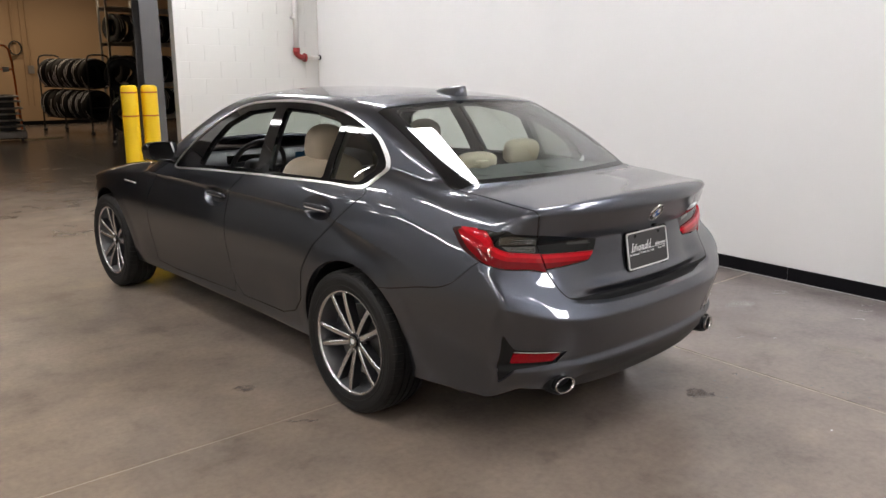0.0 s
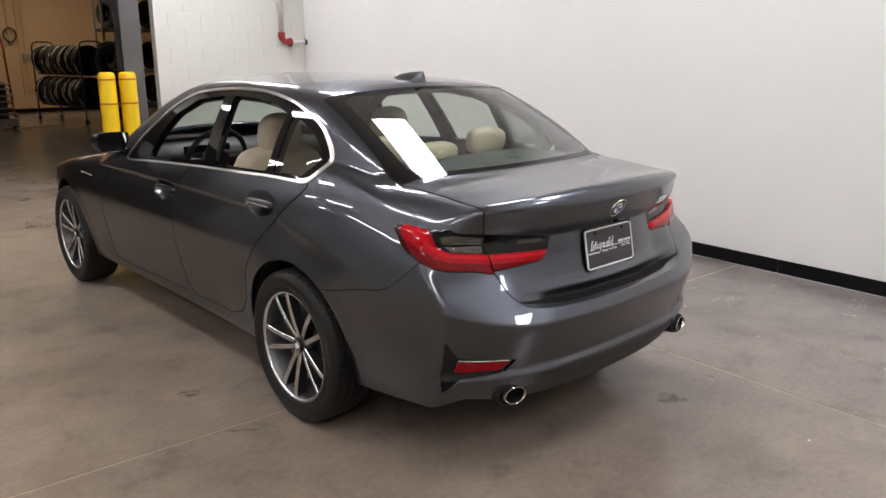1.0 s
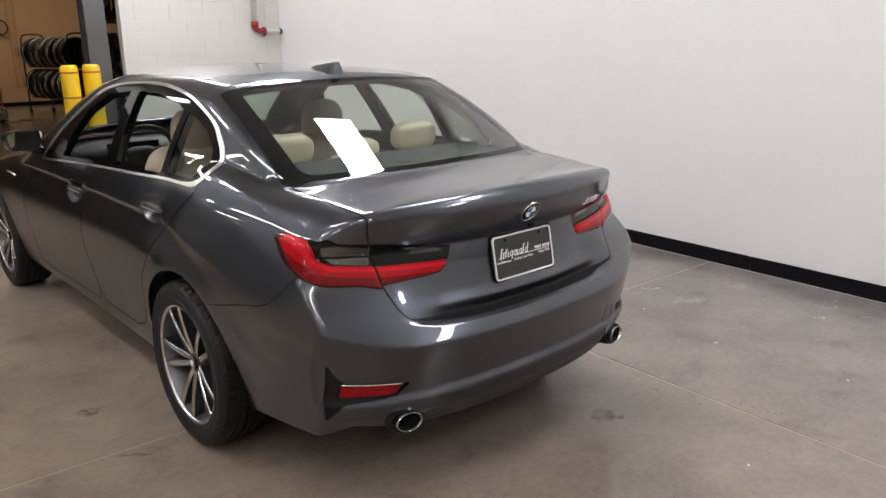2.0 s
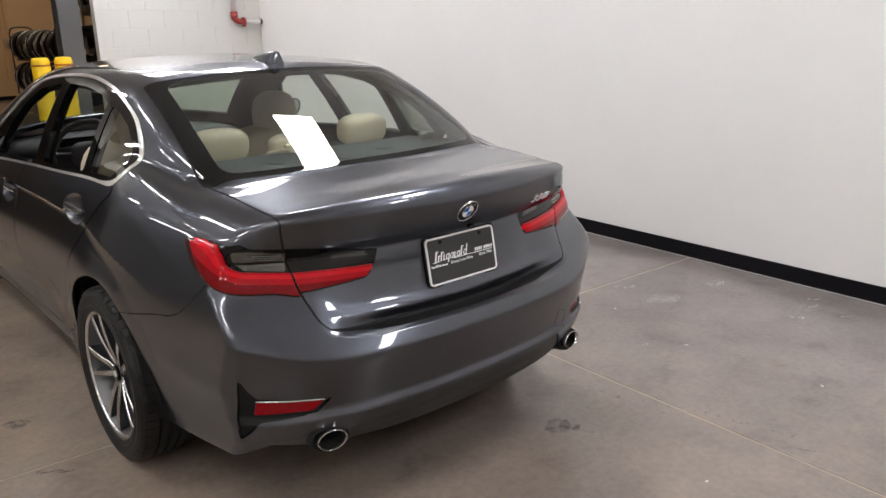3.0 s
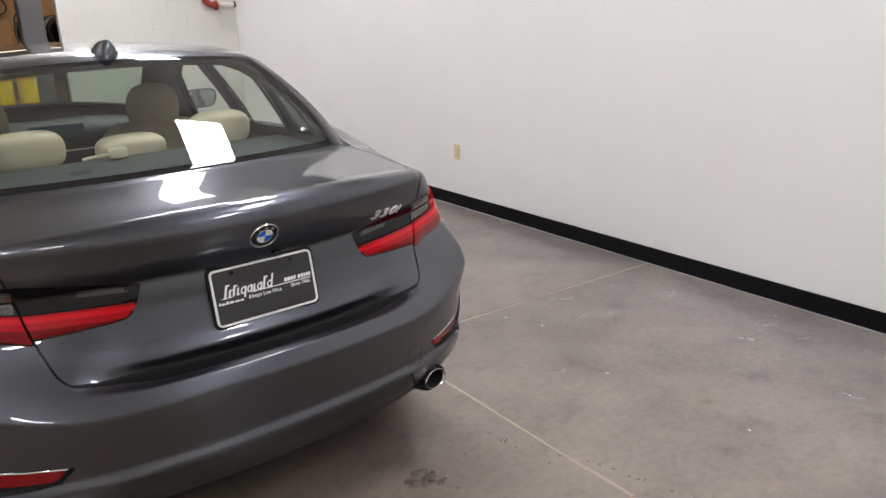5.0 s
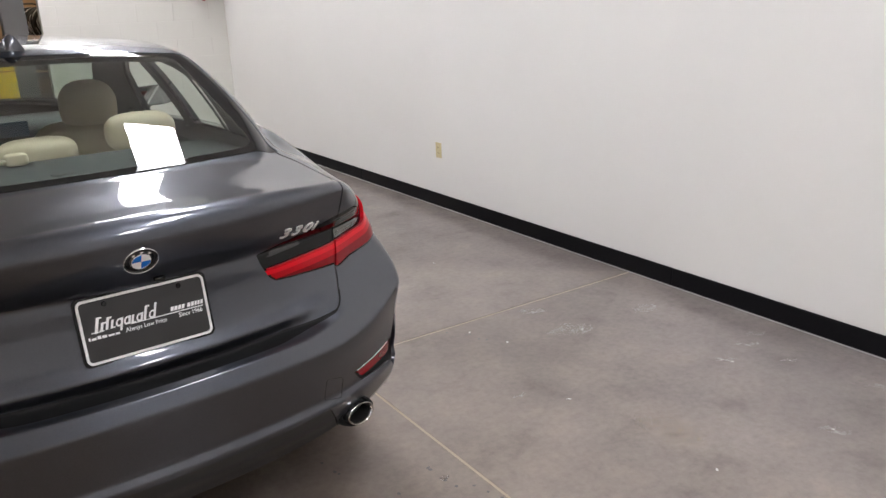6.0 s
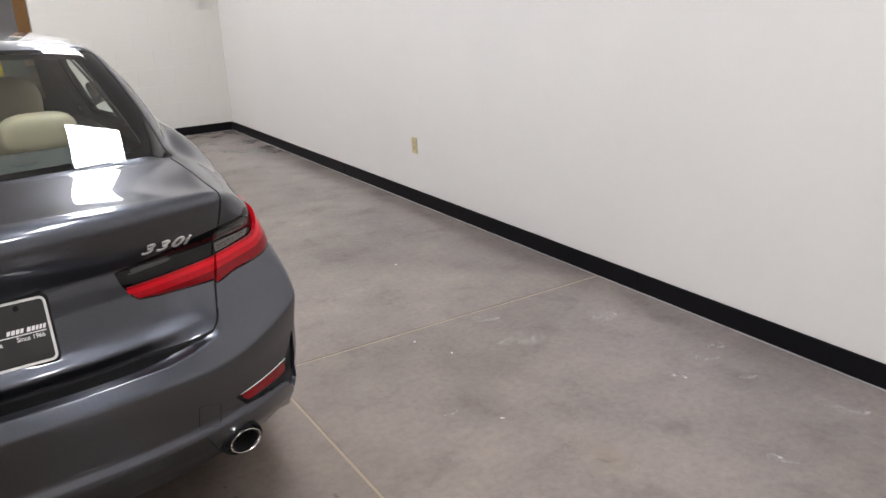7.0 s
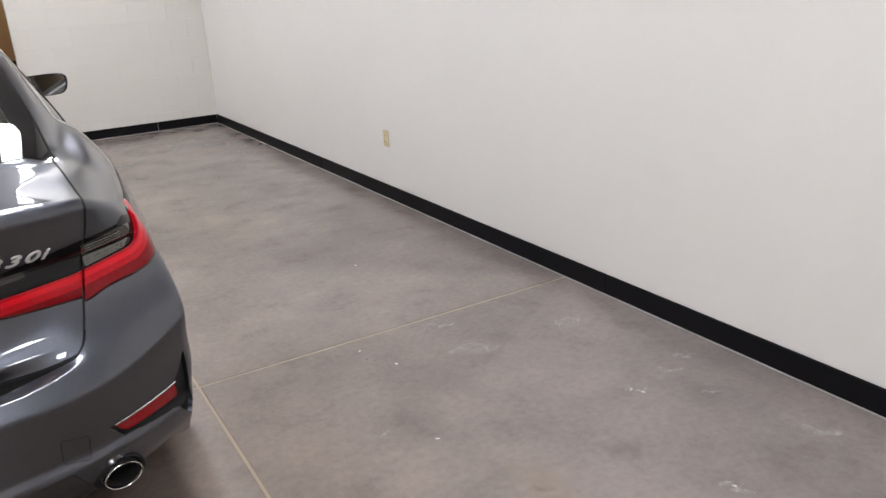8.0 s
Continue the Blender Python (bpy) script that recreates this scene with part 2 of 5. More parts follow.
# Unseen wall, added above the opening to bounce light onto lid and roof.
wall("unseen_header_wall", -7.0, JAMB + .006, NORTH + .004, NORTH + .19, BLOCK_WHITE, "unseen white wall over the opening, added to brighten the boot lid", z0=2.9)
wall("wall_store_back", WEST, 6, BACK, BACK + .2, TAN, "tan painted back wall of the tyre store")
wall("wall_store_east", 5.8, 6, NORTH + .2, BACK, TAN, "tan painted side wall of the tyre store")
in_hall(tagged(part("ceiling", box(WEST, 6, SOUTH, BACK + .2, CEILING, CEILING + .15), CEIL), "plain white ceiling over the hall", "ceiling", kind="structure"))


def base_strip(name, x0, x1, y0, y1):
    bm = box(x0, x1, y0, y1, .002, .104, .004)
    return in_hall(tagged(part(name, bm, BLACK_RUBBER), "black rubber wall base strip", "baseboard", kind="structure"))


base_strip("baseboard", -.012, -.0005, SOUTH, -.3015)
base_strip("baseboard", -.012, -.0005, -.2985, 3.1985)
base_strip("baseboard", -.012, -.0005, 3.2015, NORTH - .002)
CAULK = painted("pale_floor_sealant", (.34, .325, .315), .6, 90, .2, .2)
for x0, x1, y0, y1 in ((-.019, -.0125, SOUTH, NORTH - .020), (JAMB, -.0195, NORTH - .0185, NORTH - .0115)):
    in_hall(tagged(part("trim", box(x0, x1, y0, y1, .0005, .006, .002), CAULK), "pale bead of sealant between base strip and floor", "sealant", kind="structure"))
base_strip("baseboard", -.69, -.013, NORTH - .011, NORTH)
base_strip("baseboard", JAMB, -.693, NORTH - .011, NORTH)


def ceiling_panel(half, glow, label, group):
    t = thing("ceiling_light", label, "ceiling light", group=group)
    part("diffuser", box(-half, half, -.6, .6, -.012, -.006), glow, t)
    fr = box(-half - .02, half + .02, .6, .62, -.02, 0)
    box(-half - .02, half + .02, -.62, -.6, -.02, 0, bm=fr)
    box(-half - .02, -half, -.6, .6, -.02, 0, bm=fr)
    box(half, half + .02, -.6, .6, -.02, 0, bm=fr)
    part("frame", fr, PIPE_WHITE, t)
    return t


for half, glow, label, group, columns, rows_y in ((.215, GLOW, "lit flat white ceiling light panel", "ceiling light panels", (-1.69,), (-4.4, -1.95, .50, 2.95, 5.4)), (.075, GLOW_STRIP, "lit narrow ceiling strip light", "ceiling strip lights", (-5.4, -7.6, -9.8), (-4.4, -1.95, .50, 2.95, 5.4))):
    first = None
    for cx in columns:
        for cy in rows_y:
            m = HALL @ pose(cx, cy, CEILING - .001)
            if first is None:
                first = ceiling_panel(half, glow, label, group)
                first.matrix_basis = m
            else:
                copy_thing(first, m)
# Unseen fill panel, added by the back wall to brighten the store.
store_fill = thing("ceiling_light", "unseen warm panel added to light the tyre store", "ceiling light", HALL @ pose(-1.2, 17.3, CEILING - .001, 0, 0, 90))
part("diffuser", box(-.3, .3, -2.6, 2.6, -.012, -.006), GLOW_BACK, store_fill)
part("frame", box(-.32, .32, -2.62, 2.62, -.005, 0), PIPE_WHITE, store_fill)

# outlet on the long wall
outlet = thing("wall_outlet", "ivory plastic double wall outlet", "outlet", HALL @ pose(-.0005, 1.945, .44, 0, 0, -90))
part("cover_plate", box(-.036, .036, -.006, 0, -.058, .058, .002), IVORY, outlet)
for dz in (-.02, .02):
    part("socket", lathe([(0, -.0085), (.0145, -.0085), (.0165, -.006)], "Y", 20, m=pose(0, 0, dz)), IVORY, outlet)
    sl = box(-.0075, -.0055, -.0092, -.008, dz - .004, dz + .006)
    box(.0055, .0075, -.0092, -.008, dz - .004, dz + .005, bm=sl)
    part("slots", sl, SLOT, outlet)
# ---------------------------------------------------------------- the sedan's outer skin
# Car axes: x to its right, y ahead, origin on the ground below the middle of the rear axle.


def curve(xs, ys):
    """A natural cubic spline through the knots, straight beyond its ends."""
    xs, ys = np.array(xs, float), np.array(ys, float)
    n, h = len(xs), np.diff(xs)
    a = np.eye(n)
    b = np.zeros(n)
    for i in range(1, n - 1):
        a[i, i - 1:i + 2] = h[i - 1], 2 * (h[i - 1] + h[i]), h[i]
        b[i] = 6 * ((ys[i + 1] - ys[i]) / h[i] - (ys[i] - ys[i - 1]) / h[i - 1])
    m = np.linalg.solve(a, b)

    def value(x):
        x = np.asarray(x, float)
        c = np.clip(x, xs[0], xs[-1])
        i = np.clip(np.searchsorted(xs, c) - 1, 0, n - 2)
        l, r = c - xs[i], xs[i + 1] - c
        v = (m[i] * r ** 3 + m[i + 1] * l ** 3) / (6 * h[i]) + (ys[i] / h[i] - m[i] * h[i] / 6) * r + (ys[i + 1] / h[i] - m[i + 1] * h[i] / 6) * l
        s0 = (ys[1] - ys[0]) / h[0] - h[0] * m[1] / 6
        s1 = (ys[-1] - ys[-2]) / h[-1] + h[-1] * m[-2] / 6
        return v + s0 * np.minimum(x - xs[0], 0) + s1 * np.maximum(x - xs[-1], 0)
    return value


def facets(knots):
    """Straight runs with soft bends, through knots of (place, value, softness)."""
    k, v, r = (np.array(c, float) for c in zip(*knots))

    def rows(x):
        u = np.asarray(x, float)[..., None] - k[1:-1]
        bends = (u + np.sqrt(u * u + r[1:-1] ** 2)) / 2
        x = np.asarray(x, float)[..., None]
        return np.concatenate([np.ones_like(x), x - k[0], bends], -1)
    w = np.linalg.solve(rows(k), v)
    return lambda x: rows(x) @ w


def smax(a, b, k):
    h = np.maximum(k - np.abs(a - b), 0) / k
    return np.maximum(a, b) + h * h * k * 0.25


def smin(a, b, k):
    return -smax(-a, -b, k)


def step(a, b, x):
    t = np.clip((x - a) / (b - a), 0, 1)
    return t * t * (3 - 2 * t)


side_section = curve([.10, .18, .26, .36, .48, 0.60, .72, .84, .92, .98, 1.04, 1.10], [.775, .822, .855, .874, .892, .906, .9035, .870, .843, .815, .780, .742])
plan_taper = curve([-1.1, -.9, -.7, -.5, -.2, .1, .8, 1.4, 2.0, 2.6, 2.9, 3.2, 3.5, 3.7], [.11, .078, .05, .03, .012, .0, .006, .008, .006, .0, .012, .05, .13, .22])
deck_line = curve([-1.1, -.98, -.86, -.7, -.45, -.1, .4, .9, 1.6, 2.2, 2.5, 2.9, 3.2, 3.5, 3.65], [1.062, 1.066, 1.061, 1.063, 1.072, 1.078, 1.068, 1.046, 1.012, .985, .955, .90, .83, .72, .62])
rear_line = facets([(.10, -.74, 0), (.215, -.915, .02), (.315, -.984, .010), (.352, -1.010, .012), (.410, -1.029, .006), (.434, -1.018, .006), (.605, -1.0655, .005), (.662, -1.037, .02), (.80, -.957, .06), (.886, -.934, .004), (1.008, -1.002, .008), (1.05, -.990, .02), (1.10, -.95, 0)])
glass_line = curve([-.62, -.47, -.3, -.1, .08, .3], [1.012, 1.09, 1.178, 1.278, 1.362, 1.452])
roof_top = curve([0, .15, .35, .6, .95, 1.3, 1.55, 1.75, 2.0, 2.4, 2.6], [1.368, 1.399, 1.4265, 1.440, 1.445, 1.438, 1.416, 1.374, 1.272, 1.05, .93])


def roof_line(y):
    """The rear window's line, and the roof above it."""
    y = np.asarray(y, float)
    return smin(glass_line(y), roof_top(y) + 2 * np.maximum(-.05 - y, 0), .012)


cabin_low = curve([-.7, -.5, -.35, -.2, 0, .4, 1.0, 1.6, 2.0, 2.4], [.495, .582, .643, .696, .748, .796, .810, .808, .812, .79])
cabin_high = curve([-.6, -.2, .1, .3, .6, 1.0, 1.4, 1.7, 2.1, 2.5], [.43, .525, .574, .598, .616, .624, .616, .600, .565, .50])


lid_line = facets([(.640, -1.045, 0), (.6475, -1.043, .003), (.659, -.984, .004), (.668, -.9755, .004), (.698, -.983, .007), (.722, -.967, .02), (.886, -.934, .02), (.92, -.952, 0)])


# half the lid's width at each height
lid_edge = curve([.655, .675, .69, .72, .787, .855, .94, 1.02, 1.07], [.47, .515, .537, .555, .575, .588, .612, .624, .629])


def hollow(zz):
    """How far the lid lies ahead of the bumper's line."""
    return np.where((zz > .647) & (zz < .885), lid_line(zz) - rear_line(zz), 0) * (1 - step(.81, .884, zz))


crown = curve([-.6, 0, .6, 1.0, 1.28, 1.46, 1.6, 1.75, 2.2], [.12, .11, .115, .12, .135, .185, .25, .32, .36])
HANDLES = ((1.3, 0.85), (0.291, 0.911))


def skin(p):
    """Below zero inside the body, above zero outside; p: (n, 3)."""
    x, y, z = np.abs(p[:, 0]), p[:, 1], p[:, 2]
    side = x - side_section(z) + plan_taper(y)
    # a soft hollow low on the doors and flared lips over the wheels
    side = side + .010 * step(.25, .34, z) * (1 - step(.40, .62, z)) * step(.45, .75, y) * (1 - step(2.1, 2.35, y))
    for hub in (0, 2.851):
        r = np.hypot(y - hub, z - .335)
        side = side - .007 * step(.46, .38, r) * step(.25, .40, z)
    # the shoulder crease through the door handles
    crease = .905 + .03 * (1 - step(0, 1.8, y))
    side = side + .004 * np.exp(-((z - crease + .035) / .035) ** 2) * step(-.45, -.1, y) * (1 - step(2.2, 2.7, y))
    # dished grips behind the door handles
    for hy, hz in HANDLES:
        side = side + .050 * np.maximum(1 - ((y - hy) / .122) ** 2 - ((z - hz) / .056) ** 2, 0) ** 1.1
    # the quarters draw in towards the lid
    side = side + (.018 * step(.80, 1.02, z) + .026 - .012 * step(.62, .50, z)) * step(-.15, -.75, y)
    top = z - deck_line(y) + (.05 + .02 * step(2.2, 2.9, y) + .03 * step(-.5, -.85, y)) * x * x
    high = step(.56, .74, z)
    bow = (.10 * x ** 2 + .35 * x ** 4) * (1 - high) + (.305 * x ** 2 + .02 * x ** 4 + .05 * x ** 2 * step(.92, 1.0, z)) * high
    zz = z - .6 * np.maximum(x - .36, 0) ** 2
    ledge = hollow(zz) * (1 - step(.34, .56, x))
    # the crease over the bumper climbs towards the corners
    climb = .55 * np.maximum(x - .45, 0) ** 2 * step(.46, .58, z) * (1 - step(.70, .84, z))
    rear = rear_line(z - climb) + bow + ledge - y
    front = y - 3.64 + .9 * np.maximum(x - .3, 0) ** 2 + 1.2 * np.maximum(z - .55, 0) ** 2
    low = .165 + .045 * step(0, -.4, y) + .02 * step(-.5, -.85, y) - z
    body = smax(side, smax(top, rear, .032), .024 + .066 * step(.74, .92, z))
    body = smax(smax(body, front, .15), low, .04)
    s = (z - 1.05) / .32
    wide = cabin_low(y) * (1 - s) + cabin_high(y) * s + .045 * s * (1 - s)
    cabin = smax((x - wide) * .8, (z - roof_line(y) + crown(y) * x * x) * .9, .05)
    cabin = np.maximum(cabin, .9 - z)
    return smin(body, cabin, .05 - .037 * step(.66, .60, x) * step(.2, -.1, y) + .12 * step(.66, .76, x) * step(.25, -.2, y))


def skin_normals(p):
    g = np.empty_like(p)
    for i in range(3):
        d = np.zeros(3)
        d[i] = .0015
        g[:, i] = skin(p + d) - skin(p - d)
    return g / np.linalg.norm(g, axis=1)[:, None]


def onto_skin(a, b):
    """The points between a (inside) and b (outside) where the skin lies."""
    lo, hi = np.zeros(len(a)), np.ones(len(a))
    for _ in range(26):
        mid = (lo + hi) / 2
        out = skin(a + (b - a) * mid[:, None]) > 0
        hi, lo = np.where(out, mid, hi), np.where(out, lo, mid)
    return a + (b - a) * hi[:, None]


class Sheet:
    """The left half of the skin as a fine mesh that can be cut along lines."""

    def __init__(self):
        ys = np.concatenate([np.arange(-1.12, 1.4, .0125), np.arange(1.4, 2.0, .02), np.arange(2.0, 3.68, .028), [3.70]])
        zs = np.concatenate([np.linspace(.19, .53, 27)[:-1], np.linspace(.53, .59, 7)[:-1], np.linspace(.59, .735, 44)[:-1], np.linspace(.735, .865, 13)[:-1], np.linspace(.865, .93, 16)[:-1], np.linspace(.93, 1.10, 26)[:-1], np.linspace(1.10, 1.47, 28)])
        xs = np.concatenate([np.linspace(-.96, -.62, 24)[:-1], np.linspace(-.62, -.50, 25)[:-1], np.linspace(-.50, 0, 34)])
        index, pts, self.faces = {}, [], []

        def vert(x, y, z):
            k = (round(x, 4), round(y, 4), round(z, 4))
            if k not in index:
                index[k] = len(pts)
                pts.append((x, y, z))
            return index[k]

        def grid(us, vs, f):
            ids = [[vert(*f(u, v)) for v in vs] for u in us]
            for a, b in zip(ids, ids[1:]):
                for i in range(len(vs) - 1):
                    self.faces.append((a[i], b[i], b[i + 1], a[i + 1]))
        grid(ys[::-1], zs, lambda y, z: (xs[0], y, z))
        grid(xs, ys[::-1], lambda x, y: (x, y, zs[-1]))
        grid(xs, zs, lambda x, z: (x, ys[0], z))
        grid(xs[::-1], zs, lambda x, z: (x, ys[-1], z))
        p = np.array(pts)
        a = np.stack([np.maximum(p[:, 0], -.42), np.clip(p[:, 1], -.55, 2.9), np.clip(p[:, 2], .5, .72)], 1)
        self.p = onto_skin(a, p + (p - a) * .15)
        self.n = skin_normals(self.p)
        self.n[self.p[:, 0] > -1e-6, 0] = 0
        self.mark = ["body"] * len(self.faces)

    def cut(self, f, only=None):
        """Splits the faces along f = 0."""
        up = f > 0
        p, n, fv, base = [], [], f, len(self.p)
        mids, faces, mark = {}, [], []
        upl = up.tolist()
        for face, tag in zip(self.faces, self.mark):
            s = sum([upl[v] for v in face])
            if s == 0 or s == len(face) or (only and tag not in only):
                faces.append(face)
                mark.append(tag)
                continue
            yes, no = [], []
            for i, v in enumerate(face):
                w = face[(i + 1) % len(face)]
                (yes if upl[v] else no).append(v)
                if upl[v] != upl[w]:
                    k = (min(v, w), max(v, w))
                    if k not in mids:
                        t = fv[v] / (fv[v] - fv[w])
                        t = min(max(t, .02), .98)
                        mids[k] = base + len(p)
                        p.append(self.p[v] * (1 - t) + self.p[w] * t)
                        m = self.n[v] * (1 - t) + self.n[w] * t
                        n.append(m / np.linalg.norm(m))
                    yes.append(mids[k])
                    no.append(mids[k])
            for part_face in (yes, no):
                if len(part_face) > 2:
                    faces.append(tuple(part_face))
                    mark.append(tag)
        self.faces, self.mark = faces, mark
        if p:
            self.p, self.n = np.concatenate([self.p, p]), np.concatenate([self.n, n])

    def centres(self, faces):
        count = np.array([len(f) for f in faces])
        flat = np.array([v for f in faces for v in f])
        start = np.concatenate([[0], np.cumsum(count)[:-1]])
        return np.add.reduceat(self.p[flat], start, axis=0) / count[:, None]

    def region(self, fn, tag, gap=0.0, only=("body",)):
        """Marks the faces where fn < 0, with a seam of the given half width round them."""
        for d in ((gap, -gap) if gap else (0,)):
            self.cut(fn(self.p) - d, only)
        chosen = [i for i, m in enumerate(self.mark) if m in only]
        for i, v in zip(chosen, fn(self.centres([self.faces[i] for i in chosen]))):
            if v < -gap:
                self.mark[i] = tag
            elif v < gap:
                self.mark[i] = "seam"


def polygon(points, radius=0.0):
    """Signed distance to a polygon with rounded corners, of arrays u and v."""
    pts = np.array(points, float)
    if radius:
        # inset towards the inside, then grow again
        area = np.sum(pts[:, 0] * np.roll(pts[:, 1], -1) - np.roll(pts[:, 0], -1) * pts[:, 1])
        q = []
        for i in range(len(pts)):
            a, b, c = pts[i - 1], pts[i], pts[(i + 1) % len(pts)]
            e0, e1 = (b - a) / np.linalg.norm(b - a), (c - b) / np.linalg.norm(c - b)
            n0, n1 = (np.array([-e[1], e[0]]) * np.sign(area) for e in (e0, e1))
            m = n0 + n1
            q.append(b + m * radius * 2 / max(m @ m, .5))
        pts = np.array(q)

    def sd(u, v):
        d = np.full(len(u), 1e9)
        inside = np.zeros(len(u), bool)
        for i in range(len(pts)):
            (ax, ay), (bx, by) = pts[i - 1], pts[i]
            ex, ey = bx - ax, by - ay
            wx, wy = u - ax, v - ay
            t = np.clip((wx * ex + wy * ey) / (ex * ex + ey * ey), 0, 1)
            d = np.minimum(d, (wx - ex * t) ** 2 + (wy - ey * t) ** 2)
            cross = ((ay > v) != (by > v)) & (u < (bx - ax) * (v - ay) / (by - ay + 1e-12) + ax)
            inside ^= cross
        return np.where(inside, -1, 1) * np.sqrt(d) - radius
    return sd


def rounded_loop(points, n=5):
    """A closed smooth line through the points."""
    p = np.array(points, float)
    out = []
    for i in range(len(p)):
        a, b, c, d = p[i - 1], p[i], p[(i + 1) % len(p)], p[(i + 2) % len(p)]
        for t in np.arange(n) / n:
            out.append(.5 * (2 * b + (c - a) * t + (2 * a - 5 * b + 4 * c - d) * t * t + (3 * b - a - 3 * c + d) * t ** 3))
    return out


def side_view(sd):
    return lambda p: sd(p[:, 1], p[:, 2])


def rear_view(sd, ahead=-.45):
    return lambda p: np.where(p[:, 1] > ahead, 1.0, sd(-p[:, 0], p[:, 2]))


sheet = Sheet()
HUB, TYRE_R, BASE = .335, .335, 2.851

# wheel openings
sheet.region(lambda p: np.where(p[:, 0] < -.5, np.minimum(np.hypot(p[:, 1], p[:, 2] - HUB - .012), np.hypot(p[:, 1] - BASE, p[:, 2] - HUB - .012)) - .368, 1), "hole")

# side windows: bright surround, black pillars, openings
dlo = polygon(rounded_loop([(1.768, 0.954), (1.669, 0.958), (1.415, 0.974), (1.148, 0.988), (0.849, 1.003), (0.552, 1.013), (0.302, 1.022), (0.102, 1.023), (0.005, 1.03), (-0.046, 1.068), (-0.066, 1.109), (-0.046, 1.16), (0.009, 1.21), (0.077, 1.253), (0.226, 1.309), (0.386, 1.351), (0.64, 1.38), (0.948, 1.38), (1.261, 1.35), (1.456, 1.278), (1.584, 1.197), (1.705, 1.102), (1.784, 1.011), (1.807, 0.968)], 4), 0)


def inner_surround(p):
    return np.where(p[:, 1] > 3, 1, dlo(p[:, 1], p[:, 2]) + .0100 + .0125 * step(.14, -.05, p[:, 1]))


sheet.region(side_view(dlo), "chrome")
sheet.region(inner_surround, "pillar", only=("chrome",))
sheet.region(side_view(polygon([(1.536, 0.997), (1.216, 1.013), (0.9, 1.029), (0.959, 1.342), (1.225, 1.312), (1.398, 1.235), (1.488, 1.129)], .015)), "hole", only=("pillar",))
sheet.region(side_view(polygon([(0.785, 1.033), (0.55, 1.038), (0.332, 1.044), (0.351, 1.288), (0.44, 1.316), (0.641, 1.34), (0.867, 1.345)], .012)), "hole", only=("pillar",))
sheet.region(side_view(polygon([(0.282, 1.047), (0.066, 1.052), (0.012, 1.106), (0.023, 1.155), (0.11, 1.218), (0.225, 1.264), (0.305, 1.28)], .012)), "quarter_glass", only=("pillar",))

# rear window, with its black border, and the windscreen


def rear_window(p):
    x, y = np.abs(p[:, 0]), p[:, 1]
    f = np.maximum.reduce([-.500 + .22 * x * x - y, y - .150 - .06 * x * x, x - .640 + .10 * (y + .43)])
    return np.where((p[:, 2] < 1.0) | (y > .8), 1.0, f)


def rear_pane(p):
    """The clear part of the rear window: wide dark borders at the sides, narrow ones above and below."""
    x, y = np.abs(p[:, 0]), p[:, 1]
    f = smax(smax(-.472 + .22 * x * x - y, y - .125 - .06 * x * x, .02), x - .570 + .10 * (y + .43), .06)
    return np.where((p[:, 2] < 1.0) | (y > .8), 1.0, f)


sheet.region(rear_window, "frit", .003)
sheet.region(rear_pane, "rear_glass", only=("frit",))


def windscreen(p):
    x, y = np.abs(p[:, 0]), p[:, 1]
    f = np.maximum.reduce([1.64 - .12 * x * x - y, y - 2.36 + .45 * x * x, x - .585 - .20 * (y - 1.6)])
    return np.where((p[:, 2] < .9) | (y < 1.2), 1.0, f)


sheet.region(windscreen, "windscreen", .003)

# tail lamps: outer block in the body, inner block in the lid


def lid_shape(p):
    x, y, z = np.abs(p[:, 0]), p[:, 1], p[:, 2]
    lower = .664 + .6 * np.maximum(x - .36, 0) ** 2 - z
    f = np.maximum.reduce([x - lid_edge(np.minimum(z, 1.07)), lower, y - (-.495 + .22 * x * x)])
    return np.where((z < .5) | (y > -.25), 1.0, f)


lamp = polygon([(0.316, 0.884), (0.45, 0.905), (0.594, 0.926)] + rounded_loop([(0.695, 0.937), (0.732, 0.942), (0.746, 0.946), (0.761, 0.946), (0.775, 0.936), (0.782, 0.916), (0.793, 0.873), (0.795, 0.838), (0.784, 0.818), (0.739, 0.801), (0.646, 0.792), (0.573, 0.787)], 4)[:-4] + [(0.573, 0.787), (0.5, 0.79), (0.414, 0.794), (0.364, 0.799), (0.348, 0.812), (0.327, 0.85)], .004)
smoke = polygon([(0.301, 0.911), (0.591, 0.944), (0.693, 0.951), (0.728, 0.956), (0.742, 0.957), (0.749, 0.926), (0.744, 0.888), (0.733, 0.874), (0.715, 0.866), (0.577, 0.848), (0.42, 0.842), (0.303, 0.838)], .005)
sheet.region(rear_view(lamp), "lamp_red")
sheet.region(rear_view(smoke), "lamp_smoke", only=("lamp_red",))
sheet.region(rear_view(polygon([(0.599, 0.854), (0.708, 0.869), (0.732, 0.895), (0.735, 0.924), (0.697, 0.928), (0.597, 0.913)], .005)), "lamp_clear", only=("lamp_smoke",))
sheet.region(lambda p: np.where(p[:, 1] > -.45, 1, np.abs(smoke(-p[:, 0], p[:, 2]) - .0125) - .0065), "lamp_guide", only=("lamp_red",))
# Colour bands step the lens from bright beside the guide to dark outside.
sheet.region(lambda p: np.where(p[:, 1] > -.45, 1, smoke(-p[:, 0], p[:, 2]) - .036), "lamp_mid", only=("lamp_red",))
sheet.region(lambda p: np.where(p[:, 1] > -.45, 1, -.0045 - lamp(-p[:, 0], p[:, 2])), "lamp_edge", only=("lamp_red", "lamp_mid"))
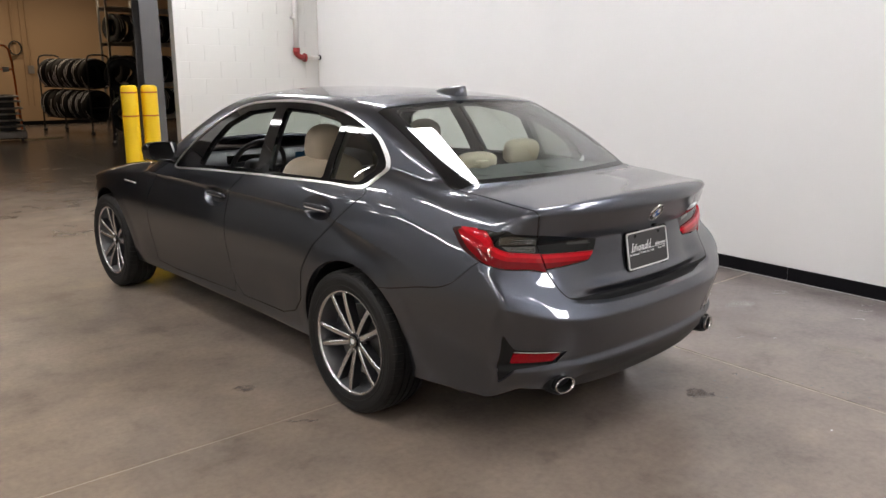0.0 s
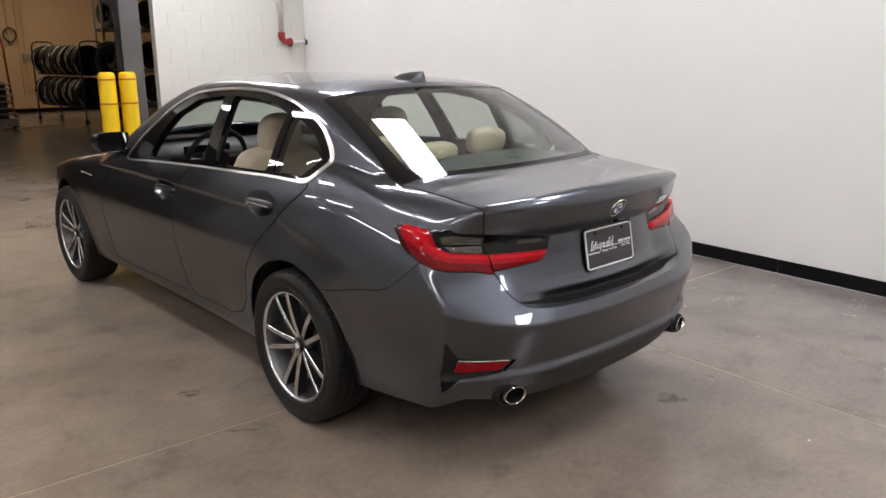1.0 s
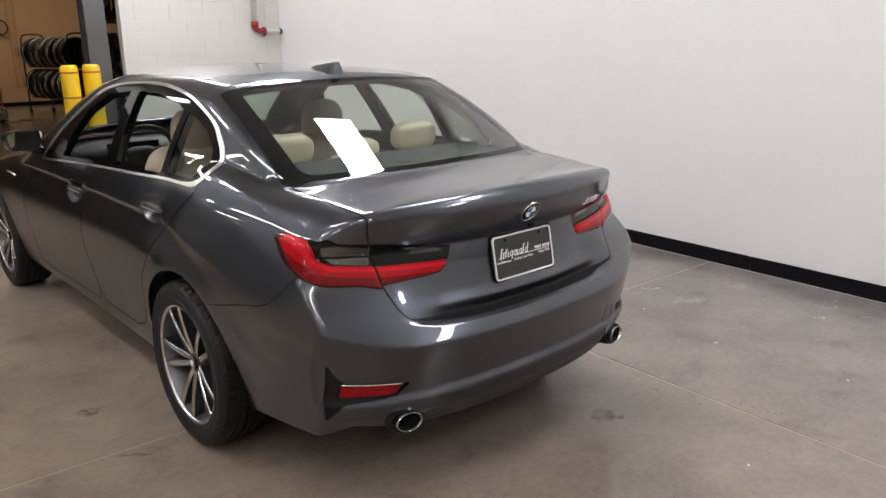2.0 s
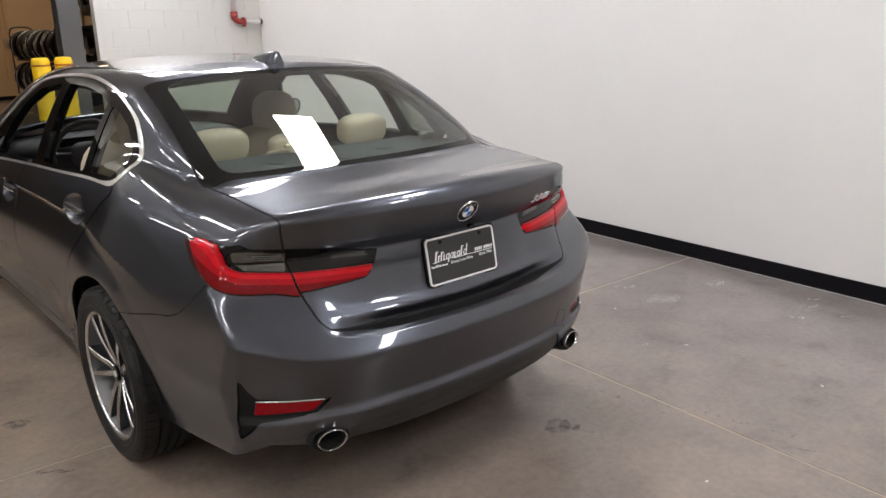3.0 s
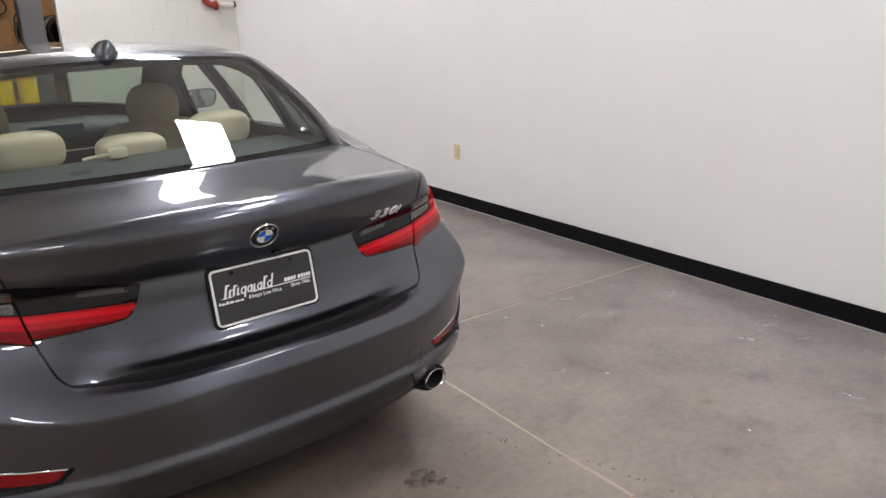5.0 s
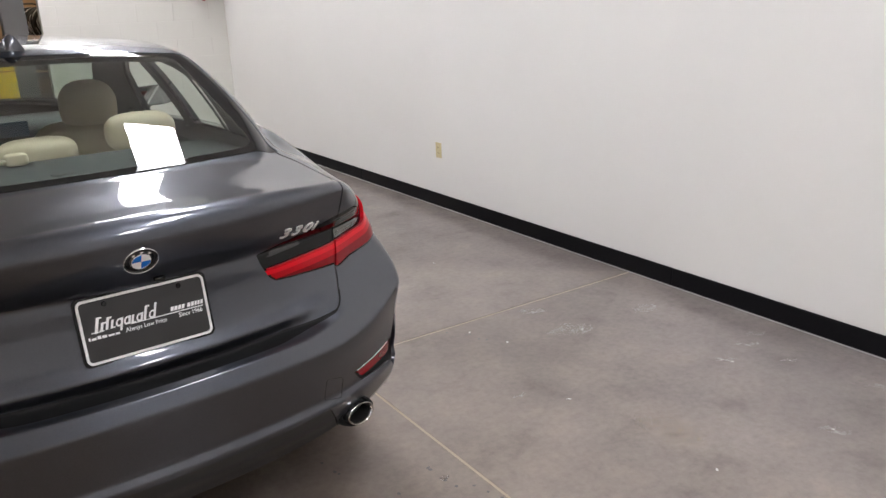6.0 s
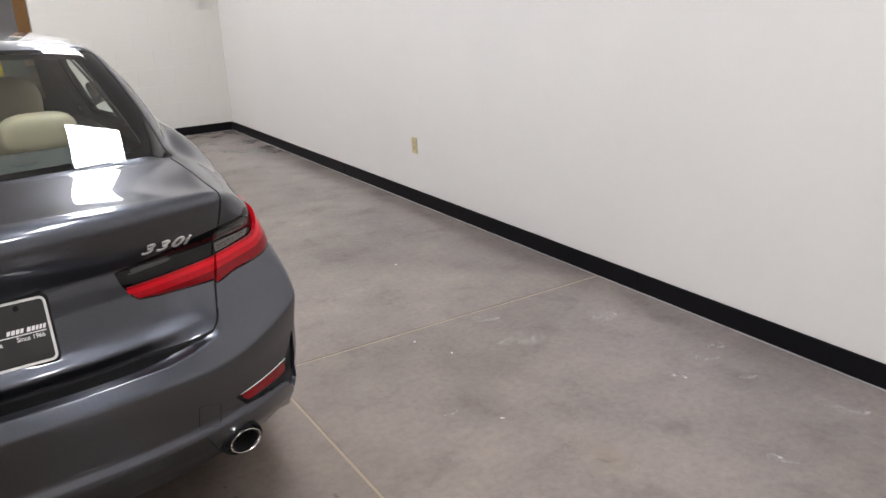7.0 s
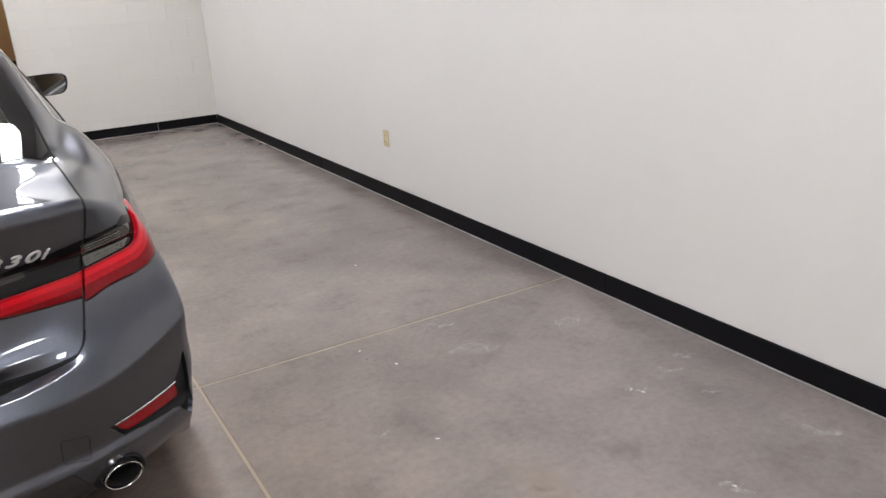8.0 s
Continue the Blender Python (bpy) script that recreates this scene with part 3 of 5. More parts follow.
sheet.region(rear_view(polygon([(0.59, 0.879), (0.735, 0.889), (0.735, 0.894), (0.59, 0.884)])), "lamp_smoke", only=("lamp_clear",))
sheet.region(lid_shape, "lid", .0032)
sheet.region(lid_shape, "lid_red", .0032, only=("lamp_red",))
sheet.region(lid_shape, "lid_mid", .0032, only=("lamp_mid",))
sheet.region(lid_shape, "lid_rim", .0032, only=("lamp_edge",))
sheet.region(lid_shape, "lid_guide", .0032, only=("lamp_guide",))
sheet.region(rear_view(polygon([(.35, .868), (.465, .874), (.46, .890), (.36, .884)], .003)), "lid_clear", only=("lamp_smoke",))
sheet.region(lid_shape, "lid_smoke", .0032, only=("lamp_smoke",))

# rear bumper, corner vents and reflectors
bumper_top = curve([-1.1, -.80, -.72, -.665, -.615, -.46, -.30, -.20], [.98, .90, .84, .79, .742, .690, .655, .640])
sheet.region(lambda p: np.where(p[:, 1] > -.2, 1.0, p[:, 2] - bumper_top(p[:, 1])), "bumper", .0026)
vent = polygon([(.790, .565), (.768, .525), (.747, .500), (.552, .477), (.591, .431), (.70, .423), (.745, .420), (.775, .380), (.788, .362), (.796, .40)], .003)
mirror_lens = polygon([(.752, .484), (.572, .467), (.600, .438), (.756, .441)], .004)
sheet.region(lambda p: np.where(p[:, 1] > -.6, 1.0, np.maximum(p[:, 2] - .394 - .05 * p[:, 0] ** 2, np.abs(p[:, 0]) - .475 + .5 * (p[:, 2] - .36))), "valance", .0015, only=("bumper",))
sheet.region(rear_view(vent), "vent", only=("bumper",))
sheet.region(rear_view(mirror_lens), "reflector", only=("vent",))


def ledge_strip(p):
    x, y, z = np.abs(p[:, 0]), p[:, 1], p[:, 2]
    zz = z - .6 * np.maximum(x - .36, 0) ** 2
    return np.where(y > -.6, 1.0, np.maximum.reduce([.6520 + .008 * step(.30, .54, x) - zz, zz - .70, x - lid_edge(np.clip(z, .655, 1.07)) - .004]))


sheet.region(ledge_strip, "ledge", only=("bumper", "seam"))


# doors, bonnet, headlamp
door_rear = polygon([(0.954, 1.033), (1.155, 0.867), (1.138, 0.701), (1.127, .48), (1.119, .384), (1.045, .318), (.62, .326), (.484, .368), (.402, .448), (.370, .60), (0.261, 0.753), (0.117, 0.891), (-0.052, 1.035)], .02)
door_front = polygon([(0.954, 1.033), (1.155, 0.867), (1.138, 0.701), (1.127, .48), (1.119, .384), (1.135, .318), (1.9, .300), (2.16, .312), (2.17, .48), (2.153, 0.745), (2.081, 0.885), (1.838, 1.001)], .02)
sheet.region(side_view(door_rear), "door_rear", .0032)
sheet.region(side_view(door_front), "door_front", .0032)
sheet.region(lambda p: np.where(p[:, 1] < 2.2, 1, np.maximum.reduce([2.40 - .35 * p[:, 0] ** 2 - p[:, 1], np.abs(p[:, 0]) - .80 + .10 * (p[:, 1] - 2.4), p[:, 1] - 3.46 + .3 * p[:, 0] ** 2])), "bonnet", .002)
sheet.region(lambda p: np.where(p[:, 1] < 2.9, 1, polygon([(3.12, .74), (3.5, .68), (3.6, .60), (3.45, .58), (3.2, .66)], .01)(p[:, 1], p[:, 2])), "headlamp")

OFFSET = {"chrome": .0025, "pillar": -.003, "quarter_glass": -.006, "frit": -.0015, "rear_glass": -.0015, "windscreen": -.002, "seam": -.003, "lamp_red": .002, "lamp_smoke": .0005, "lamp_clear": -.001,
          "lid_red": .002, "lid_smoke": .0005, "vent": -.012, "reflector": -.006, "valance": -.004, "headlamp": -.001, "sill": -.003}


lens_bulge = .001 + .012 * (1 - np.exp(-np.maximum(-lamp(-sheet.p[:, 0], sheet.p[:, 2]), 0) / .018))


BULGE = {"lamp_mid", "lid_mid", "lamp_red", "lamp_guide", "lamp_edge", "lid_red", "lid_guide", "lid_rim"}


def panel(tags, sides, rim=.012, depth=0.0, clip=None, plain=False):
    """A mesh of the marked faces: sides -1 the left one, 1 the right one, 0 both in one piece."""
    ids, verts, norms, faces = {}, [], [], []
    for side in ((-1, 1) if sides == 0 else (sides,)):
        for f, tag in zip(sheet.faces, sheet.mark):
            if tag not in tags:
                continue
            if clip and not clip(sheet.p[list(f)].mean(0)):
                continue
            row = []
            for v in f:
                mid = sides == 0 and sheet.p[v][0] > -1e-6
                k = (v, 0 if mid else side, tag)
                if k not in ids:
                    p, n = sheet.p[v].copy(), sheet.n[v].copy()
                    p += n * ((lens_bulge[v] if tag in BULGE else OFFSET.get(tag, 0)) - depth)
                    if side > 0 and not mid:
                        p[0], n[0] = -p[0], -n[0]
                    ids[k] = len(verts)
                    verts.append(p)
                    norms.append(n)
                row.append(ids[k])
            if len(set(row)) > 2:
                a, b, c = (verts[i] for i in row[:3])
                u, w, n = b - a, c - a, norms[row[0]]
                area = n[0] * (u[1] * w[2] - u[2] * w[1]) + n[1] * (u[2] * w[0] - u[0] * w[2]) + n[2] * (u[0] * w[1] - u[1] * w[0])
                faces.append(row[::-1] if area < 0 else row)
    if rim:
        count = {}
        for f in faces:
            for i, v in enumerate(f):
                w = f[(i + 1) % len(f)]
                k = (min(v, w), max(v, w))
                count[k] = None if k in count else (v, w)
        back = {}
        for e in count.values():
            if not e:
                continue
            v, w = e
            if abs(verts[v][0]) < 1e-5 and abs(verts[w][0]) < 1e-5:
                continue
            q = []
            for u in (v, w):
                # rim vertices are doubled, so that the edge stays crisp
                for d in (0, rim):
                    k = (u, d)
                    if k not in back:
                        back[k] = len(verts)
                        verts.append(np.array(verts[u]) - np.array(norms[u]) * d)
                        norms.append(None)
                    q.append(back[k])
            faces.append([q[2], q[0], q[1], q[3]])
    me = bpy.data.meshes.new("panel")
    me.from_pydata([tuple(v) for v in verts], [], faces)
    me.polygons.foreach_set("use_smooth", np.ones(len(me.polygons), bool))
    if plain:
        return me
    side_n = np.array([(0, 0, 0) if n is None else n for n in norms], float)
    me.normals_split_custom_set_from_vertices(side_n)
    return me


CAR = pose(2.755, 2.80, 0)
car = thing("sedan_car", "dark grey metallic four-door sedan with beige seats, standing on the concrete", "car", CAR)


def shell(name, tags, sides, mat, parent=None, label="", rim=.012, depth=0.0, clip=None, plain=False):
    return meshed(name, panel(tags, sides, rim, depth, clip, plain), mat, parent or car, label)


body = shell("body", ("body",), 0, PAINT)
shell("seam_line", ("seam",), 0, SEAM, rim=0)
for s in (-1, 1):
    front_door = shell("front_door", ("door_front",), s, PAINT)
    rear_door = shell("rear_door", ("door_rear",), s, PAINT)
    shell("window_surround", ("chrome",), s, CHROME, label="satin chrome window surround", rim=.006)
    shell("pillar_trim", ("pillar",), s, GLOSS_BLACK, label="gloss black pillar trim", rim=.02)
    q = shell("quarter_glass", ("quarter_glass",), s, GLASS_DARK, label="grey tinted quarter glass", rim=0)
    shell("tail_lamp", ("lamp_red",), s, RED_LENS, label="red tail lamp lens", plain=True)
    shell("light_guide", ("lamp_guide",), s, RED_GUIDE, label="bright red light guide", plain=True)
    shell("lens_band", ("lamp_mid",), s, RED_MID, label="mid red band of the lamp lens", plain=True)
    shell("lens_edge", ("lamp_edge",), s, RED_EDGE, label="dark red lens edge", plain=True)
    shell("lamp_cover", ("lamp_smoke",), s, SMOKE, label="smoked lamp cover")
    shell("indicator_lens", ("lamp_clear",), s, SMOKE_CLEAR, label="clear indicator lens")
    shell("headlamp", ("headlamp",), s, SMOKE_CLEAR, label="clear headlamp lens")
shell("rear_window_border", ("frit",), 0, FRIT, label="black printed window border", rim=.006)
rear_glass = shell("rear_window", ("rear_glass",), 0, GLASS, label="green tinted rear window glass", rim=0)
windscreen_glass = shell("windscreen", ("windscreen",), 0, GLASS, label="green tinted windscreen", rim=0)
for g in (rear_glass, windscreen_glass):
    g.visible_shadow = False
boot_lid = shell("boot_lid", ("lid",), 0, PAINT)
for s in (-1, 1):
    shell("lid_lamp", ("lid_red",), s, RED_LENS, boot_lid, "red lamp strip", plain=True)
    shell("lid_lens_band", ("lid_mid",), s, RED_MID, boot_lid, "mid red band of the lamp lens", plain=True)
    shell("lid_lens_edge", ("lid_rim",), s, RED_EDGE, boot_lid, "dark red lens edge", plain=True)
    shell("lid_light_guide", ("lid_guide",), s, RED_GUIDE, boot_lid, "bright red light guide", plain=True)
    shell("lid_lens_insert", ("lid_clear",), s, SMOKE_DIM, boot_lid, "dim grey lens insert", plain=True)
    shell("lid_lamp_cover", ("lid_smoke",), s, SMOKE, boot_lid, "smoked lamp cover")
bumper = shell("rear_bumper", ("bumper",), 0, PAINT)
for s in (-1, 1):
    shell("corner_vent", ("vent",), s, MATT_BLACK, bumper, "matt black corner vent")
    shell("reflector", ("reflector",), s, RED_DEEP, bumper, "red rear reflector")
shell("lower_valance", ("valance",), 0, VALANCE_SHADE, bumper, "lower bumper valance, its shade put into a dark tone")
shell("loading_strip", ("ledge",), 0, LOADING, bumper, "black loading edge strip", rim=0)
shell("bonnet", ("bonnet",), 0, PAINT)

# underbody and wheel wells
ub = box(-.66, .66, -.50, 3.2, .175, .21, .01)
part("underbody", ub, MATT_BLACK, car)
for s in (-1, 1):
    for hub in (0, BASE):
        well = lathe([(.374, .872), (.374, .50), (0, .50)], "X", 40, m=pose(0, hub, HUB + .012))
        bmesh.ops.scale(well, vec=(s, 1, 1), verts=well.verts[:])
        bmesh.ops.delete(well, geom=[f for f in well.faces if f.calc_center_median().z < .27], context="FACES")
        part("wheel_well", well, MATT_BLACK, car)
# dark lining behind doors and roof
shell("cabin_lining", ("body", "door_front", "door_rear", "pillar"), 0, CABIN_BLACK, rim=0, depth=.035, clip=lambda c: -.5 < c[1] < 2.35 and (c[2] > 1.2 or (c[2] > .24 and c[0] < -.6)) and c[2] < 1.47)


# ---------------------------------------------------------------- wheels


def build_wheel():
    """A wheel facing -x, its middle at the origin."""
    w = new("wheel")
    prof = [(.242, -.106), (.246, -.112), (.262, -.114), (.267, -.1165), (.270, -.1145), (.295, -.118), (.299, -.1165), (.302, -.1175), (.316, -.112), (.3265, -.100), (.3265, -.062)]
    for g in (-.055, -.018, .018, .055):
        prof += [(.335, g - .0055), (.328, g - .004), (.328, g + .004), (.335, g + .0055)]
    prof += [(.333, .066), (.3265, .090), (.316, .100), (.262, .102), (.242, .098)]
    part("tyre", lathe(prof, "X", 80), TYRE, w)
    # shoulder blocks, parted by narrow cross cuts
    blocks = None
    for i in range(60):
        a = 2 * math.pi * (i + .04) / 60
        b = 2 * math.pi * (i + .94) / 60
        one = bmesh.new()
        ends = []
        for k in (0, .5, 1):
            t = a + (b - a) * k
            ends.append([one.verts.new((h, r * math.cos(t + q), r * math.sin(t + q))) for h, r, q in ((-.1125, .314, -.012), (-.104, .3275, -.008), (-.090, .3325, -.003), (-.0605, .3348, .006), (-.0605, .326, .006))])
        for p, q in zip(ends, ends[1:]):
            for j in range(4):
                one.faces.new((p[j], q[j], q[j + 1], p[j + 1]))
        one.faces.new(ends[0])
        one.faces.new(ends[-1][::-1])
        bmesh.ops.recalc_face_normals(one, faces=one.faces[:])
        blocks = joined(blocks, one)
    part("tread_block", blocks, TYRE, w, "ribbed tyre shoulder")
    # barrel and outer lip
    part("rim_barrel", lathe([(.2435, -.104), (.238, -.106), (.232, -.098), (.224, -.075), (.212, -.02), (.205, .06), (.215, .1)], "X", 64), RIM_BARREL, w, smooth=True)
    part("rim_lip", lathe([(.2445, -.103), (.2435, -.1085), (.239, -.1095), (.234, -.1065), (.2315, -.101)], "X", 72), RIM_FACE, w, "machined bright rim lip", smooth=True)
    # five pairs of spokes
    for k in range(5):
        for d in (-1, 1):
            for name, inset, half, mat in (("spoke", .003, .0125, RIM_DARK), ("spoke_face", 0, .0080, RIM_FACE)):
                bm = bmesh.new()
                rows = []
                mid = math.radians(72 * k - 4)
                for t in np.linspace(0, 1, 9):
                    r = .036 + (.229 - .036) * t
                    across = d * float(np.interp(t, [0, .16, 1], [.009, .018, .050]))
                    x = -.074 - .026 * math.sin(t * math.pi * .5) + inset
                    hw = half * (1.1 - .1 * t)
                    out, n = Vector((0, math.cos(mid), math.sin(mid))), Vector((0, -math.sin(mid), math.cos(mid)))
                    e = out * r + n * across
                    deep = .040 if name == "spoke" else .003
                    rows.append([bm.verts.new(e + n * hw + Vector((x, 0, 0))), bm.verts.new(e - n * hw + Vector((x, 0, 0))), bm.verts.new(e - n * hw * 1.3 + Vector((x + deep, 0, 0))), bm.verts.new(e + n * hw * 1.3 + Vector((x + deep, 0, 0)))])
                for a, b in zip(rows, rows[1:]):
                    for i in range(4):
                        bm.faces.new((a[i], a[(i + 1) % 4], b[(i + 1) % 4], b[i]))
                bm.faces.new(rows[0])
                bm.faces.new(rows[-1])
                bmesh.ops.recalc_face_normals(bm, faces=bm.faces[:])
                part(name, bm, mat, w)
    hubm = lathe([(.060, -.03), (.060, -.052), (.050, -.064), (.036, -.074), (.032, -.074), (0, -.074)], "X", 40)
    part("hub", hubm, RIM_DARK, w, smooth=False)
    part("centre_cap", lathe([(.0300, -.074), (.0300, -.081), (.027, -.084), (0, -.0845)], "X", 32), GLOSS_BLACK, w)
    part("cap_emblem", lathe([(.0245, -.0838), (.0245, -.0850), (.0225, -.0854), (.0210, -.0850), (.0210, -.0838)], "X", 32), BRIGHT, w)
    part("cap_emblem", lathe([(.0130, -.0842), (.0130, -.0852), (0, -.0856)], "X", 24), BADGE, w)
    for i in range(5):
        a = math.radians(72 * i + 36)
        part("wheel_bolt", lathe([(0, -.060), (.008, -.060), (.009, -.045)], "X", 6, m=pose(0, .046 * math.cos(a), .046 * math.sin(a))), DISC, w)
    part("brake_disc", lathe([(.06, -.028), (.165, -.028), (.165, -.006), (.06, -.006)], "X", 48), DISC, w)
    cal = box(-.05, .01, -.06, .06, .10, .18, .012)
    bmesh.ops.transform(cal, matrix=Matrix.Rotation(math.radians(-70), 4, "X"), verts=cal.verts[:])
    part("brake_caliper", cal, RIM_DARK, w)
    return w


left_rear = build_wheel()
left_rear.parent = car
left_rear.matrix_basis = pose(-.798, 0, HUB)
for m in (pose(-.794, BASE, HUB, 23, 0, 0), pose(.798, 0, HUB, 40, 0, 180), pose(.794, BASE, HUB, 10, 0, 180)):
    copy_thing(left_rear, m)

# ---------------------------------------------------------------- the sedan's fittings


def blob(c, r, e=.5, rot=None, n=28, bm=None):
    """A rounded block: half sizes r, e from .2 (boxy) to 1 (ball)."""
    one = bmesh.new()
    bmesh.ops.create_uvsphere(one, u_segments=n, v_segments=n // 2, radius=1)
    for v in one.verts:
        q = [math.copysign(abs(a) ** e, a) for a in v.co]
        k = max(1e-6, (sum(abs(a) ** (2 / e) for a in q)) ** (e / 2))
        v.co = [a / k * s for a, s in zip(q, r)]
    m = Matrix.Translation(c) @ (Euler([math.radians(a) for a in rot]).to_matrix().to_4x4() if rot else Matrix())
    bmesh.ops.transform(one, matrix=m, verts=one.verts[:])
    return joined(bm, one)


def lettering(name, text, size, mat, parent, m, depth=.0006, shear=0.0, wide=1.0, bold=0.0, label=""):
    c = bpy.data.curves.new(name, "FONT")
    c.body, c.size, c.extrude, c.shear, c.offset = text, size, depth, shear, bold
    c.align_x, c.align_y = "CENTER", "CENTER"
    c.resolution_u = 4
    tmp = new(name, c)
    bpy.context.view_layer.update()
    me = bpy.data.meshes.new_from_object(tmp.evaluated_get(bpy.context.evaluated_depsgraph_get()))
    bpy.data.objects.remove(tmp)
    ob = meshed(name, me, mat, parent, label)
    ob.matrix_basis = m @ Matrix.Diagonal((wide, 1, 1, 1))
    return ob


def frame_on(p, n, lift):
    n = Vector(n).normalized()
    up = Vector((0, 0, 1))
    side = up.cross(n).normalized()
    m = Matrix((side, n.cross(side), n)).transposed().to_4x4()
    m.translation = Vector(p) + n * lift
    return m


def on_rear(x, z, lift=0.0):
    p = onto_skin(np.array([[x, -.5, z]]), np.array([[x, -1.25, z]]))
    return frame_on(p[0], skin_normals(p)[0], lift)


def on_side(y, z, side, lift=0.0):
    p = onto_skin(np.array([[side * .45, y, z]]), np.array([[side * 1.0, y, z]]))
    n = skin_normals(p)[0]
    return frame_on(p[0], n, lift)


def rounded_plate(w, h, r, z0, z1, hole=0.0, steps=6):
    """A flat plate with round corners in x and y; hole: the width of the border that is left of it."""
    bm = bmesh.new()

    def ring(w, h, r, z):
        out = []
        for cx, cy, a0 in ((w - r, h - r, 0), (r - w, h - r, 90), (r - w, r - h, 180), (w - r, r - h, 270)):
            for i in range(steps + 1):
                a = math.radians(a0 + 90 * i / steps)
                out.append(bm.verts.new((cx + r * math.cos(a), cy + r * math.sin(a), z)))
        return out
    a, b = ring(w / 2, h / 2, r, z0), ring(w / 2, h / 2, r, z1)
    n = len(a)
    if hole:
        c, d = ring(w / 2 - hole, h / 2 - hole, max(r - hole, .001), z1), ring(w / 2 - hole, h / 2 - hole, max(r - hole, .001), z0)
        loops = [(a, b), (b, c), (c, d)]
    else:
        bm.faces.new(b)
        loops = [(a, b)]
    for p, q in loops:
        for i in range(n):
            bm.faces.new((p[i], p[(i + 1) % n], q[(i + 1) % n], q[i]))
    bmesh.ops.recalc_face_normals(bm, faces=bm.faces[:])
    return bm


# door handles and mirrors
MIRROR_EDGE = rounded_loop([(-.118, .050), (-.040, .062), (.060, .064), (.108, .050), (.118, .020), (.106, -.030), (.075, -.056), (.0, -.064), (-.070, -.060), (-.100, -.030)], 4)


def mirror_ring(s, k, back, bm):
    """One outline of the mirror's head, k times its size and so far ahead of its glass."""
    m = pose(s * .936, 1.77, 1.060, 0, 0, s * -12)
    return [bm.verts.new(m @ Vector((s * .84 * u * k, back, .88 * v * k))) for u, v in MIRROR_EDGE]


def mirror_shell(s):
    bm = bmesh.new()
    rings = [mirror_ring(s, k, d, bm) for k, d in ((.90, .010), (.92, .0), (.98, -.004), (1.0, .006), (1.0, .030), (.95, .062), (.82, .090), (.60, .108), (.25, .116))]
    for a, b in zip(rings, rings[1:]):
        for i in range(len(a)):
            bm.faces.new((a[i], a[(i + 1) % len(a)], b[(i + 1) % len(a)], b[i]))
    bm.faces.new(rings[-1])
    bmesh.ops.recalc_face_normals(bm, faces=bm.faces[:])
    return bm


def mirror_outline(s, k, d):
    bm = bmesh.new()
    front, rear = mirror_ring(s, k, d, bm), mirror_ring(s, k, d + .004, bm)
    bm.faces.new(front)
    for i in range(len(front)):
        bm.faces.new((front[i], front[(i + 1) % len(front)], rear[(i + 1) % len(front)], rear[i]))
    bmesh.ops.recalc_face_normals(bm, faces=bm.faces[:])
    return bm


for s in (-1, 1):
    for door, (hy, hz) in zip([o for o in car.children if o.name.startswith("front_door")][(0 if s < 0 else 1):][:1] + [o for o in car.children if o.name.startswith("rear_door")][(0 if s < 0 else 1):][:1], HANDLES):
        x = s * (abs(on_side(hy + .13, hz, s).translation.x) - .004)
        h = part("door_handle", blob((x, hy, hz + .004), (.013, .110, .0140), .6), PAINT, door, smooth=True)
        part("handle_strip", blob((x + s * .0115, hy, hz - .003), (.0030, .092, .0026), .6, n=16), CHROME, h, "chrome handle strip", smooth=True)
    mirror = part("door_mirror", mirror_shell(s), GLOSS_BLACK, car, "gloss black door mirror", smooth=True)
    face = mirror_outline(s, .90, .004)
    part("mirror_glass", face, MIRROR, mirror, "mirror glass")
    part("mirror_foot", blob((s * .860, 1.83, 1.000), (.075, .035, .022), .6, (0, s * -18, 0)), GLOSS_BLACK, mirror, smooth=True)

# roof fin
fin = bmesh.new()
rows = []
for t in np.linspace(0, 1, 13):
    y = .205 + .20 * t
    h = .054 * (1 - t) ** .75 + .004
    w = .043 * (1 - .8 * t ** 1.6)
    z0 = float(roof_line(y)) - .004
    half = [(u * w * f, k) for u in (-1, 1) for f, k in ((1, 0), (.92, .16), (.74, .40), (.52, .66), (.30, .88), (.10, 1))]
    rows.append([fin.verts.new((x, y - .022 * k * (1 - t), z0 + h * k)) for x, k in half[:6] + half[:5:-1]])
for a, b in zip(rows, rows[1:]):
    for i in range(len(a) - 1):
        fin.faces.new((a[i], a[i + 1], b[i + 1], b[i]))
fin.faces.new(rows[0])
fin.faces.new(rows[-1])
bmesh.ops.recalc_face_normals(fin, faces=fin.faces[:])
part("roof_aerial_fin", fin, PAINT, car, "dark grey roof aerial fin", smooth=True)

# clear ribs in the indicator lenses, and a bright blade over each reflector
for s in (-1, 1):
    for z0 in (.862, .869, .891, .898, .905):
        rib = tube([tuple(on_rear(s * x, z0 + .10 * (x - .607), .0006).translation) for x in np.linspace(.608, .700, 9)], .0015, 6)
        part("lens_rib", rib, DIODE, car, "clear rib in the tail lamp", smooth=True)
    blade = tube([tuple(on_rear(s * x, z0, -.005).translation) for x, z0 in ((.752, .490), (.72, .4868), (.68, .4828), (.64, .4790), (.60, .4752), (.572, .4725))], .0035, 8)
    part("reflector_blade", blade, BRIGHT, bumper, "bright blade over the reflector", smooth=True)
    vent_points = [tuple(on_side(y, z0, s, .002).translation) for y, z0 in ((2.36, .800), (2.42, .802), (2.48, .803), (2.54, .803))]
    part("fender_blade", tube(vent_points, .005, 8), CHROME, car, "satin chrome blade on the front wing", smooth=True)

